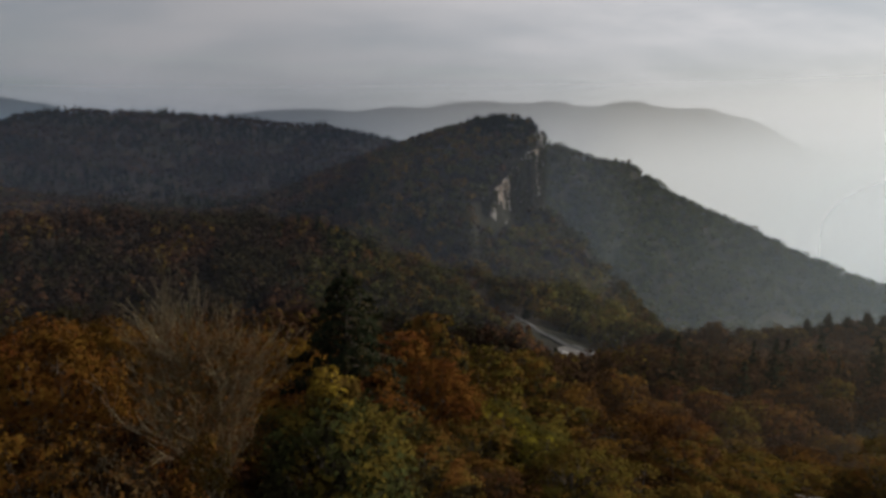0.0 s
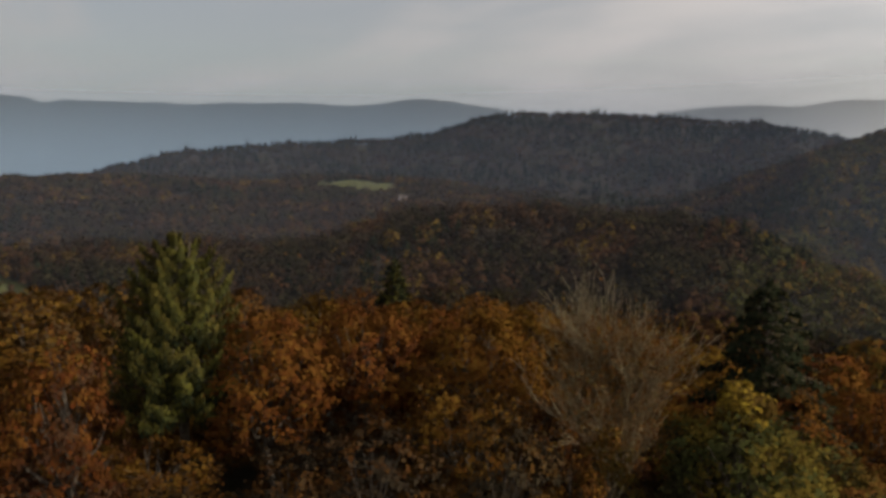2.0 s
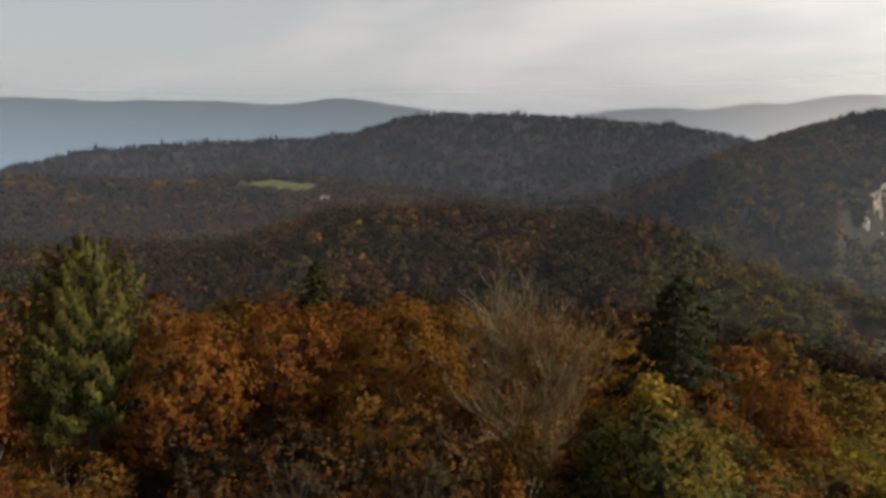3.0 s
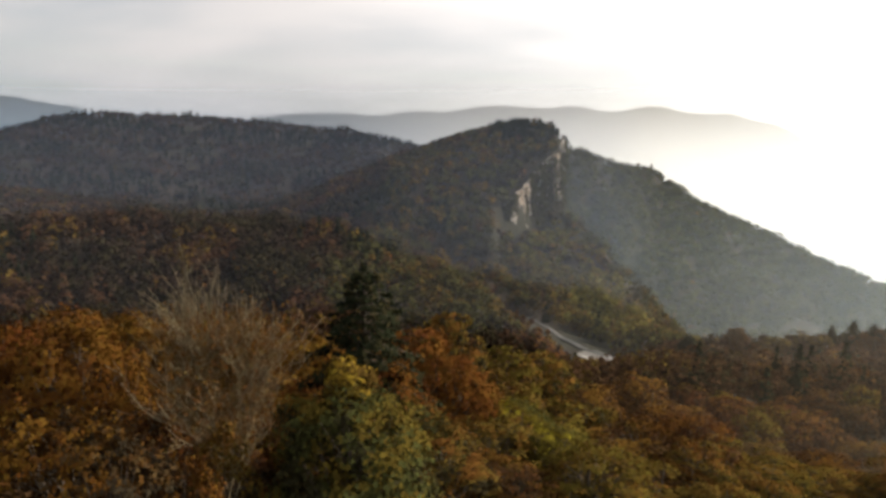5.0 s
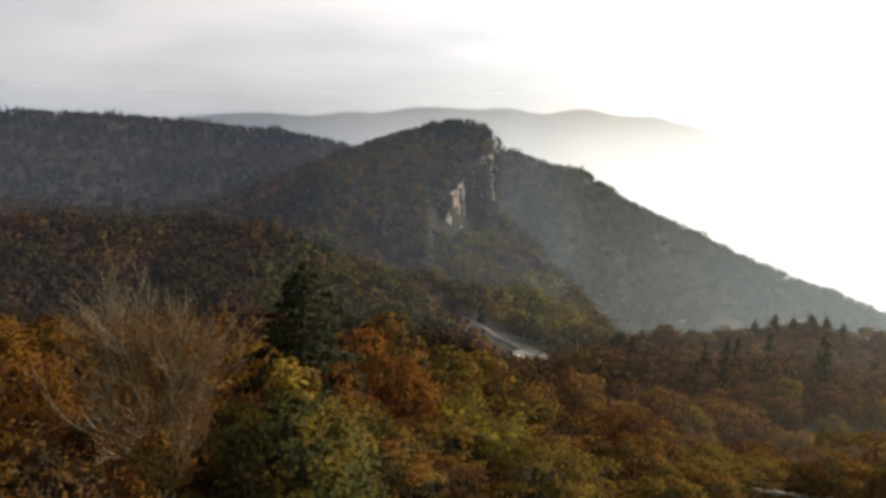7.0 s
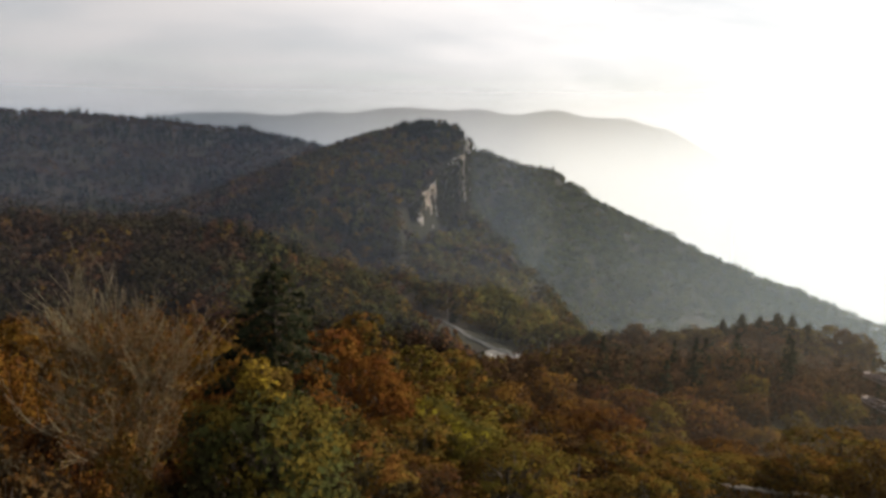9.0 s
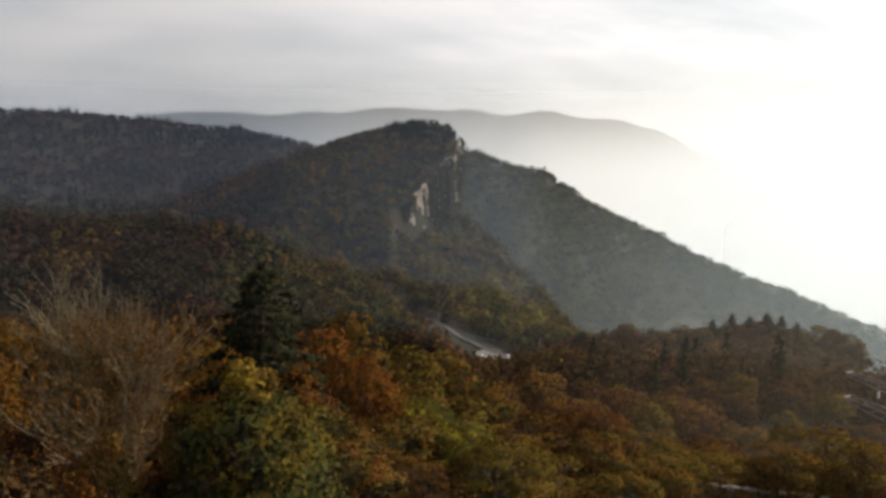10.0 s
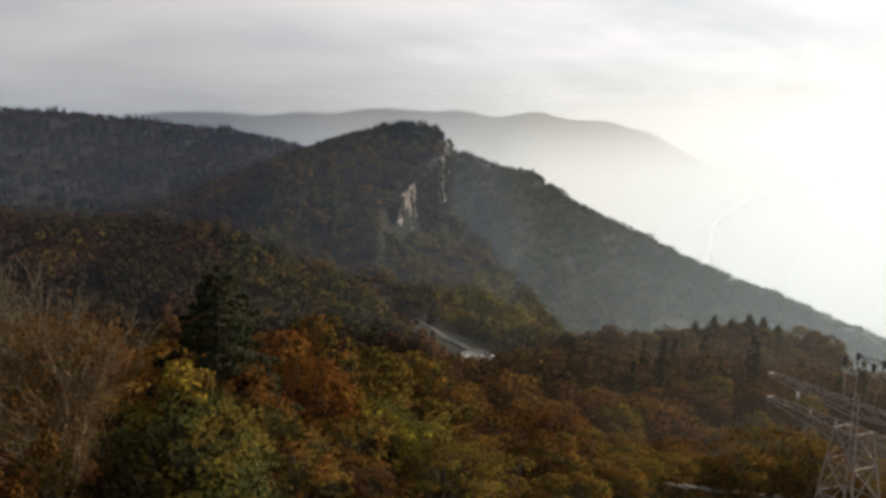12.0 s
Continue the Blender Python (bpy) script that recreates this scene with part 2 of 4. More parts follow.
# the ground: one sheet of rings round the viewpoint
azs = np.concatenate([np.arange(-80, 60, 0.4), np.arange(60, 280, 4.0)])
rad = np.concatenate([[0.0], np.sort(np.concatenate([np.geomspace(6, 4960, 250), np.arange(506.3, 612, 3.0), np.arange(614, 850, 5.0), np.arange(1082, 1330, 12.0)]))])
A, R = np.meshgrid(np.radians(azs), rad)
gx, gy = R * np.sin(A), R * np.cos(A)
gz = land(gx, gy)
na, nr = len(azs), len(rad)
i, j = np.meshgrid(np.arange(nr - 1), np.arange(na), indexing="ij")
j2 = (j + 1) % na
quads = np.stack([i * na + j, i * na + j2, (i + 1) * na + j2, (i + 1) * na + j], -1).reshape(-1, 4)
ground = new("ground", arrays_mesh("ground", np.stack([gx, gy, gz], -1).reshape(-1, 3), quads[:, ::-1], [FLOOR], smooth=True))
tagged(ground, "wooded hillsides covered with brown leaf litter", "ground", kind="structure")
# highest ground seen on the way to each ring, as a slope from the eye
seen_slope = np.maximum.accumulate((gz[1:] + 9 - 24) / rad[1:, None], axis=0)


def in_sight(x, y, top):
    a = np.degrees(np.arctan2(x, y))
    d = np.hypot(x, y)
    ia = np.clip(np.searchsorted(azs[:350], a), 0, 349)
    ir = np.clip(np.searchsorted(rad[1:], d) - 3, 0, nr - 2)
    return (top - 24) / d > seen_slope[ir, ia] - np.where(d < 300, 0.2, 0.012)


# ---------------------------------------------------------------- sheets that imitate the haze in the valleys


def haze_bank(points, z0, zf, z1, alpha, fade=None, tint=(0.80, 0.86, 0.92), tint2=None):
    """An added see-through sheet with aerial haze painted as tint and alpha, denser below, lit by sun and sky."""
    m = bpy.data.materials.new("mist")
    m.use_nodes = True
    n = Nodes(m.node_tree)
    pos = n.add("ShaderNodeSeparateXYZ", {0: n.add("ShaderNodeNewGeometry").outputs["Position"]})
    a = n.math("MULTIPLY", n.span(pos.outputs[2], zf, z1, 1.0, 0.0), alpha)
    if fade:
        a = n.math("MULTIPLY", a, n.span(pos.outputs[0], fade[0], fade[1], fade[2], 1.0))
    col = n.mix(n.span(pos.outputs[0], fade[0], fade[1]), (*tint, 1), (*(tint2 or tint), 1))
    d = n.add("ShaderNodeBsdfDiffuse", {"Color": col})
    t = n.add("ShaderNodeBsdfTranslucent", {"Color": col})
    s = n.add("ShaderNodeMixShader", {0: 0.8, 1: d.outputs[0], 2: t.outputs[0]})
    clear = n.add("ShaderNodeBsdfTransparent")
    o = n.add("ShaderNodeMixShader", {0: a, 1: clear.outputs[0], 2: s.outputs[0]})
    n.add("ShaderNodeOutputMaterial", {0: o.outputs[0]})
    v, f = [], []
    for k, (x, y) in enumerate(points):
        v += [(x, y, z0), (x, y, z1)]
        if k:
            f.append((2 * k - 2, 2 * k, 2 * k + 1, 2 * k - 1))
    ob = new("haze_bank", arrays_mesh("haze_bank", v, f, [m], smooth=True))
    return tagged(ob, "see-through sheet painted as aerial haze over the valley", "mist", kind="structure")


def arc(r, a0, a1, step=1.5):
    return [(r * math.sin(radians(a)), r * math.cos(radians(a))) for a in np.arange(a0, a1 + 0.1, step)]


# warm near sheet, imitates haze and lens glare over the right foreground
haze_bank([(5, 74), (30, 66), (60, 52), (90, 20)], -60, 5, 26, 0.03, (5, 45, 0.0), (0.80, 0.74, 0.64))
haze_bank(arc(190, 0, 60), -200, -20, 60, 0.025, (10, 75, 0.0), (0.70, 0.68, 0.66))
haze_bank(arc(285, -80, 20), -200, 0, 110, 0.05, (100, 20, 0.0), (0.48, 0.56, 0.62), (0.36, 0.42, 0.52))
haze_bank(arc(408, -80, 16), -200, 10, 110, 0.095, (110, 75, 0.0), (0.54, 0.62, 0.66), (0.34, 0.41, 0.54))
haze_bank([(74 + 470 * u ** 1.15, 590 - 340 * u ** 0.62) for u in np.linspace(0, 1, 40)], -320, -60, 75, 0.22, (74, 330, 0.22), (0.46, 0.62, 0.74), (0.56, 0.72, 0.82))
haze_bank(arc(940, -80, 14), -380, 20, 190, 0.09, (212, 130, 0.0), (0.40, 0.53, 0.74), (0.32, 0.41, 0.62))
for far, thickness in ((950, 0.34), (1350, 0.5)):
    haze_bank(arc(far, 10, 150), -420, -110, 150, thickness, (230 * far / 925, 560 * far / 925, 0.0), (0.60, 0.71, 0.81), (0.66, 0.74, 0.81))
# painted haze colour: bluish on the left, whiter towards the sun
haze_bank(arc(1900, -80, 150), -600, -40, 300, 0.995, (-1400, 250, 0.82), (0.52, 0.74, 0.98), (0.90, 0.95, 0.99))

# ---------------------------------------------------------------- tree shapes


def tube(points, radii, sides=6):
    """A tapered limb along points."""
    P = np.array(points, float)
    T = np.gradient(P, axis=0)
    T /= np.linalg.norm(T, axis=1, keepdims=True) + 1e-9
    ref = np.where(np.abs(T[:, 2:3]) > 0.9, np.array([[1.0, 0, 0]]), np.array([[0, 0, 1.0]]))
    U = np.cross(T, ref)
    U /= np.linalg.norm(U, axis=1, keepdims=True) + 1e-9
    W = np.cross(T, U)
    a = np.arange(sides) * 2 * np.pi / sides
    ring = np.cos(a)[None, :, None] * U[:, None] + np.sin(a)[None, :, None] * W[:, None]
    v = (P[:, None] + ring * np.array(radii)[:, None, None]).reshape(-1, 3)
    f = [(k * sides + s, k * sides + (s + 1) % sides, (k + 1) * sides + (s + 1) % sides, (k + 1) * sides + s)
         for k in range(len(P) - 1) for s in range(sides)]
    return v, np.array(f)


def joined(pieces):
    v, f, n = [], [], 0
    for a, b in pieces:
        v.append(a)
        f.append(b + n)
        n += len(a)
    return np.concatenate(v), np.concatenate(f)


def leaves(centres, normals, size, rnd, jitter=0.55):
    """Small pointed leaves or leaf tufts."""
    n = len(centres)
    a = normals + rnd.normal(0, jitter, (n, 3))
    a /= np.linalg.norm(a, axis=1, keepdims=True) + 1e-9
    u = np.cross(a, rnd.normal(0, 1, (n, 3)))
    u /= np.linalg.norm(u, axis=1, keepdims=True) + 1e-9
    w = np.cross(a, u)
    s = (size * rnd.uniform(0.6, 1.5, n))[:, None]
    c = centres
    v = np.stack([c - u * s, c + u * s * 0.5 - w * s * 0.7, c + u * s * 0.5 + w * s * 0.7], 1).reshape(-1, 3)
    return v, np.arange(3 * n).reshape(n, 3)


def unit(v):
    return v / (np.linalg.norm(v, axis=-1, keepdims=True) + 1e-9)


def crown_points(rnd, n, height, radius, low, lobes=24, flat=1.0):
    """Points and outward directions on a domed crown made of many rounded lobes, and the lobes themselves."""
    base, top = height * low, height
    half = (top - base) / 2
    mid = base + half
    L = []
    for k in range(lobes):
        a = k * 2.4 + rnd.uniform(-0.35, 0.35)
        u = (k + 0.5) / lobes
        e = math.asin(-0.6 + 1.57 * u)
        q = rnd.uniform(0.62, 0.78)
        L.append((math.cos(a) * math.cos(e) * radius * q, math.sin(a) * math.cos(e) * radius * q, mid + math.sin(e) * half * q * flat,
                  radius * rnd.choice([0.22, 0.28, 0.34, 0.40]) * math.sqrt(24 / lobes)))
    L.append((0, 0, mid, radius * 0.55))
    L = np.array(L)
    pick = rnd.choice(len(L), n, p=L[:, 3] ** 2 / (L[:, 3] ** 2).sum())
    d = unit(rnd.normal(0, 1, (n, 3)))
    out = unit((L[pick, :3] - np.array([0, 0, mid])) / np.array([radius, radius, half]))
    # leaves grow on the open side of each lobe
    d = np.where(((d * out).sum(1) < -0.15)[:, None] & (rnd.rand(n) < 0.85)[:, None], -d, d)
    d[:, 2] = np.where((d[:, 2] < -0.35) & (rnd.rand(n) < 0.6), -d[:, 2], d[:, 2])
    rr = L[pick, 3] * rnd.uniform(0.5, 1.0, n) ** 0.3 * np.where(rnd.rand(n) < 0.10, rnd.uniform(1.05, 1.25, n), rnd.normal(1, 0.06, n))
    p = L[pick, :3] + d * rr[:, None] * np.array([1, 1, 0.9])
    return p, d, L


def crown_normals(p, d, radius, base, top):
    """Soft normals of a crown: its own dome and the lobes on it together."""
    mid, half = (base + top) / 2, (top - base) / 2
    dome = unit((p - np.array([0, 0, mid])) / np.array([radius, radius, half]) + np.array([0, 0, 0.15]))
    return unit(dome * 0.75 + d * 0.45)


def broadleaf(name, seed, height, radius, mats, n, size, label, low=0.22, shares=None):
    """Deciduous tree: trunk, limbs, crown of leaf sprays."""
    rnd = np.random.RandomState(seed)
    tree = tagged(new(name), label, "tree")
    per = 12 if n >= 6000 else 1  # leaves of a spray
    p, d, L = crown_points(rnd, n // per, height, radius, low, lobes=30 if per > 1 else 13)
    n = n // per * per
    # a spray is a flat fan that reaches outwards and nods a little
    p, d = np.repeat(p, per, axis=0), np.repeat(d, per, axis=0)
    if per > 1:
        reach = unit(d + np.array([0, 0, 0.15]))
        p = p + reach * rnd.uniform(-0.25, 0.4, (n, 1)) + rnd.normal(0, 0.18, (n, 3)) * np.array([1, 1, 0.6])
    fork = height * 0.35
    lean = rnd.normal(0, 0.25, 2)
    pts = [(0, 0, -0.6), (lean[0] * 0.3, lean[1] * 0.3, fork * 0.5), (lean[0], lean[1], fork), (lean[0] * 1.2, lean[1] * 1.2, height * 0.7)]
    r0 = 0.018 * height
    limbs = [tube(pts, [r0 * 1.3, r0, r0 * 0.8, r0 * 0.3], 4 if n < 4000 else 8)]
    small = n < 4000
    for q in L[:-1:3] if small else L[:-1]:
        s = np.array([lean[0], lean[1], fork * rnd.uniform(0.8, 1.5)])
        e = q[:3]
        m = (s + e) / 2 + rnd.normal(0, 0.25, 3) + np.array([0, 0, -0.2])
        limbs.append(tube([s, m, e], [r0 * 0.45, r0 * 0.28, r0 * 0.1], 3 if small else 4))
        for _ in range(0 if small else 2):
            t = e + rnd.normal(0, 1, 3) * q[3] * 0.6
            limbs.append(tube([m, (m + t) / 2 + rnd.normal(0, 0.1, 3), t], [r0 * 0.16, r0 * 0.11, r0 * 0.04], 3))
    part_of("trunk", arrays_mesh("trunk", *joined(limbs), [BARK], smooth=True), tree)
    soft = crown_normals(p, d, radius, height * low, height)
    v, f = leaves(p, soft, size, rnd, 0.5)
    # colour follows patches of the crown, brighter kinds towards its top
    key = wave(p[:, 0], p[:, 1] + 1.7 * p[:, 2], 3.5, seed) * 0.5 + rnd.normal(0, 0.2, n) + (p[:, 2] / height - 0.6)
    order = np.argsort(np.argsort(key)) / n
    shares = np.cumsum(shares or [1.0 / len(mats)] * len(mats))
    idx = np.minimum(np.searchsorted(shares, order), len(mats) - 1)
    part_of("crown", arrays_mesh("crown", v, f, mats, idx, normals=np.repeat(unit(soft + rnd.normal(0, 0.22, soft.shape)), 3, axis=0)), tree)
    return tree


def spruce(name, seed, height, radius, mats, n_whorl, label, tufts=26, size=0.2, low=0.08, single=True, shape=0.7, even=0.0, hang=0.35, fan=0.34):
    """Conifer: straight trunk, whorls of drooping boughs with needle sprays."""
    rnd = np.random.RandomState(seed)
    tree = tagged(new(name), label, "tree")
    part_of("trunk", arrays_mesh("trunk", *tube([(0, 0, -0.5), (0, 0, height * 0.5), (0, 0, height)], [height * 0.02, height * 0.012, 0.02], 7),
                                 [BARK], smooth=True), tree)
    vs, fs, ms, ns, base = [], [], [], [], 0
    for k in range(n_whorl):
        u = k / (n_whorl - 1)
        z = height * (low + (0.985 - low) * u)
        reach = radius * (1 - u) ** shape + 0.15
        count = int((5 + 4 * (1 - u)) * (1 + 0.6 * (even > 0.6)))
        for b in range(count):
            a = 2.4 * k + 6.283 * b / count + rnd.uniform(-0.25, 0.25)
            r = reach * rnd.uniform(0.62 + 0.25 * even, 1.15 - 0.08 * even)
            up = 0.45 * u - 0.28
            o = np.array([math.cos(a), math.sin(a), 0])
            side = np.array([-o[1], o[0], 0])
            pts = [np.array([0, 0, z]), o * r * 0.55 + np.array([0, 0, z + r * (up * 0.55 + 0.06)]), o * r + np.array([0, 0, z + r * (up - 0.08)])]
            stem_v, stem_f = tube(pts, [0.03 + 0.008 * r, 0.02, 0.008], 3)
            stem_f = np.concatenate([stem_f[:, [0, 1, 2]], stem_f[:, [0, 2, 3]]])
            m = max(40, int(tufts * (r / radius) ** 1.3))
            t = rnd.uniform(0.08, 1.0, m) ** 0.65
            q = o * (r * t)[:, None] + side * (rnd.uniform(-1, 1, m) * r * fan * (1.25 - t))[:, None]
            q[:, 2] = z + r * up * t + 0.06 * r * np.sin(t * 3.14) - 0.08 * r * t ** 2 - rnd.uniform(0, hang, m) ** 1.5 * (0.5 + r * 0.5)
            v, f = leaves(q, np.tile(o * 0.6 + np.array([0, 0, 0.9 - even]), (m, 1)), size, rnd)
            mid = np.repeat(v.reshape(-1, 3, 3).mean(1), 3, axis=0)
            v = mid + (v - mid) * np.array([1 - 0.4 * even, 1 - 0.4 * even, 1 + 0.9 * even])
            soft = unit(o + np.array([0, 0, 0.55]) + side * ((q @ side) / (fan * r + 0.1))[:, None] * 0.5 + rnd.normal(0, 0.25, (m, 3)))
            soft = np.concatenate([np.tile(unit(o + np.array([0, 0, 0.4])), (len(stem_v), 1)), np.repeat(soft, 3, axis=0)])
            v = np.concatenate([stem_v, v])
            f = np.concatenate([stem_f, f + len(stem_v)])
            idx = np.concatenate([np.zeros(len(stem_f), int), rnd.randint(1, len(mats) + 1, m)])
            if single:
                part_of("bough", arrays_mesh("bough", v, f, [BARK, *mats], idx, normals=soft), tree)
            vs.append(v)
            ns.append(soft)
            fs.append(f + base)
            ms.append(idx)
            base += len(v)
    if not single:
        part_of("crown", arrays_mesh("crown", np.concatenate(vs), np.concatenate(fs), [BARK, *mats], np.concatenate(ms), normals=np.concatenate(ns)), tree)
    return tree


def weeping_spruce(name, seed, height, radius, mats, label, low=0.45, whorls=19):
    """Old spruce: long boughs that sag and lift their tips, with twigs that hang from them like curtains."""
    rnd = np.random.RandomState(seed)
    tree = tagged(new(name), label, "tree")
    for lean in (0.0, 0.55):  # the top is forked
        part_of("trunk", arrays_mesh("trunk", *tube([(0, 0, -0.5 if lean == 0 else height * 0.6), (lean, 0.1, height * 0.8), (lean * 1.5, 0.1, height * (1 - 0.06 * lean))],
                                                    [height * 0.02, height * 0.01, 0.02], 7), [BARK], smooth=True), tree)
    for k in range(whorls):
        u = k / (whorls - 1)
        z = height * (low + (0.97 - low) * u)
        reach = radius * (1 - u ** 2.2) ** 0.6 * (0.78 + 0.22 * min(1.0, u * 4)) + 0.35
        count = 9 if u < 0.8 else 6
        for b in range(count):
            a = 2.4 * k + 6.283 * b / count + rnd.uniform(-0.3, 0.3)
            r = reach * rnd.uniform(0.72, 1.15)
            o, side = np.array([math.cos(a), math.sin(a), 0]), np.array([-math.sin(a), math.cos(a), 0])
            sag = rnd.uniform(0.22, 0.45) * (1 - 0.7 * u)
            lift = 0.25 + 0.5 * u

            def spine(t):
                return o * (r * t)[:, None] + np.array([0, 0, 1.0]) * (z + r * (lift * t - (sag + lift) * np.sin(t * 2.2) * 0.8))[:, None]

            t = np.linspace(0, 1, 6)
            stem_v, stem_f = tube(spine(t), np.linspace(0.05, 0.012, 6), 3)
            stem_f = np.concatenate([stem_f[:, [0, 1, 2]], stem_f[:, [0, 2, 3]]])
            m = int(90 + 150 * r / radius)
            t = rnd.uniform(0.15, 1.0, m) ** 0.7
            across = rnd.uniform(-1, 1, m) * 0.24 * r * (1.2 - t)
            drop = rnd.rand(m) ** 1.6 * (0.35 + 0.85 * np.sin(t * 2.6)) * (0.9 - 0.4 * u)
            q = spine(t) + side * across[:, None] - np.array([0, 0, 1.0]) * drop[:, None]
            soft = unit(o * 0.9 + np.array([0, 0, 0.45]) + side * (across / (0.2 * r + 0.1))[:, None] * 0.6 - np.array([0, 0, 0.5]) * drop[:, None] + rnd.normal(0, 0.25, (m, 3)))
            v, f = leaves(q, soft, 0.085, rnd)
            mid = np.repeat(v.reshape(-1, 3, 3).mean(1), 3, axis=0)
            v = mid + (v - mid) * np.array([0.8, 0.8, 1.9])
            # painted shading: lit needle tone along the bough, darker tones further down
            idx = np.where(drop + rnd.normal(0, 0.12, m) < 0.22, 1, np.where(drop < 0.55, 2, 3))
            part_of("bough", arrays_mesh("bough", np.concatenate([stem_v, v]), np.concatenate([stem_f, f + len(stem_v)]), [BARK, *mats],
                                         np.concatenate([np.zeros(len(stem_f), int), idx]),
                                         normals=np.concatenate([np.tile(o, (len(stem_v), 1)), np.repeat(soft, 3, axis=0)])), tree)
    return tree


def bare_tree(name, seed, height, spread, label, leaf_mats=None, stems=7, leafn=0):
    """Tree that has shed most of its leaves: rising stems that fork into fine twigs."""
    rnd = np.random.RandomState(seed)
    tree = tagged(new(name), label, "tree")
    tips = []

    def grow(out, p, d, length, r, level):
        n = 4
        pts = [p]
        for _ in range(n):
            d = d + rnd.normal(0, 0.09, 3) + np.array([0, 0, 0.06])
            d = d / np.linalg.norm(d)
            pts.append(pts[-1] + d * length / n)
        out.append(tube(pts, np.maximum(np.linspace(r, r * 0.45, n + 1), 0.009), 5 if level < 2 else 3))
        if level == 3:
            tips.append(pts[-1])
            return
        for _ in range((5, 5, 4)[level]):
            k = rnd.randint(1, n + 1)
            e = d + rnd.normal(0, 0.36, 3) * np.array([1, 1, 0.5]) + np.array([0, 0, 0.08])
            grow(out, pts[k], e / np.linalg.norm(e), length * rnd.uniform(0.5, 0.75), r * 0.5, level + 1)

    part_of("trunk", arrays_mesh("trunk", *tube([(0, 0, -0.5), (0, 0, height * 0.25)], [0.26, 0.2], 8), [BARK], smooth=True), tree)
    for s in range(stems):
        a = 2.4 * s + rnd.uniform(-0.3, 0.3)
        lean = spread * math.sqrt((s + 0.5) / stems)
        o = np.array([math.cos(a) * lean, math.sin(a) * lean, 1.0])
        foot = np.array([math.cos(a) * lean * 0.3, math.sin(a) * lean * 0.3, height * rnd.uniform(0.22, 0.45)])
        out = [tube([(0, 0, height * 0.15), foot * np.array([0.5, 0.5, 0.75]), foot], [0.06, 0.05, 0.045], 5)]
        grow(out, foot, o / np.linalg.norm(o), height * rnd.uniform(0.24, 0.33), 0.05, 0)
        part_of("branch", arrays_mesh("branch", *joined(out), [TWIG], smooth=True), tree)
    if leafn:
        tips = np.array(tips)
        tips = tips[tips[:, 2] < np.quantile(tips[:, 2], 0.93)]
        c = tips[rnd.randint(0, len(tips), leafn)] + rnd.normal(0, 0.25, (leafn, 3))
        v, f = leaves(c, rnd.normal(0, 1, (leafn, 3)), 0.055, rnd)
        tagged(part_of("foliage", arrays_mesh("foliage", v, f, leaf_mats, rnd.randint(0, len(leaf_mats), leafn)), tree), kind="stuff")
    return tree


def put(tree, x, y, top, height, turn=0.0, wide=1.0):
    """Stands a tree on the ground so that its top reaches the height given."""
    z = float(land(x, y))
    s = (top - z) / height
    tree.location = (x, y, z)
    tree.rotation_euler = (0, 0, turn)
    tree.scale = (s * wide, s * wide, s)
    return tree


# ---------------------------------------------------------------- near trees that stand out
put(bare_tree("bare_tree", 11, 12, 0.25, "nearly bare grey tree with a few ochre leaves", [TAN, OLIVE, OCHRE, OCHRE], stems=30, leafn=15000), -12.2, 31.2, 17.6, 12.0)
put(broadleaf("maple", 12, 12, 3.5, [DRAB, GREEN, OLIVE, OLIVE], 15000, 0.11, "dull green tree among copper beeches",
              shares=[.3, .42, .2, .08], low=0.05), -5.8, 28.2, 15.0, 12)
put(broadleaf("young_maple", 16, 12, 0.95, [OLIVE, YELLOW, OLIVE], 4100, 0.085, "small tree with a bright yellow top", low=0.70, shares=[.35, .4, .25]), -6.2, 28.4, 15.55, 12)
put(spruce("spruce", 13, 13, 5.8, [DARKNEEDLE, DARKNEEDLE, DARKNEEDLE, DRAB], 24, "dark green spruce rising out of copper beeches", tufts=170, size=0.17, even=0.25, hang=0.25, fan=0.42), -7.6, 44.4, 16.5, 13)
put(weeping_spruce("spruce", 14, 16, 3.7, [NEEDLE, GREEN, DARKNEEDLE], "tall yellowish green spruce with hanging boughs"), -33.0, 24.4, 20.0, 16, 0.4)
put(spruce("spruce", 15, 14, 4.0, [DARKNEEDLE, DARKNEEDLE, NEEDLE], 24, "dark spruce standing behind the beeches", tufts=40, size=0.24, single=False), -57.0, 77.0, 9.6, 14)

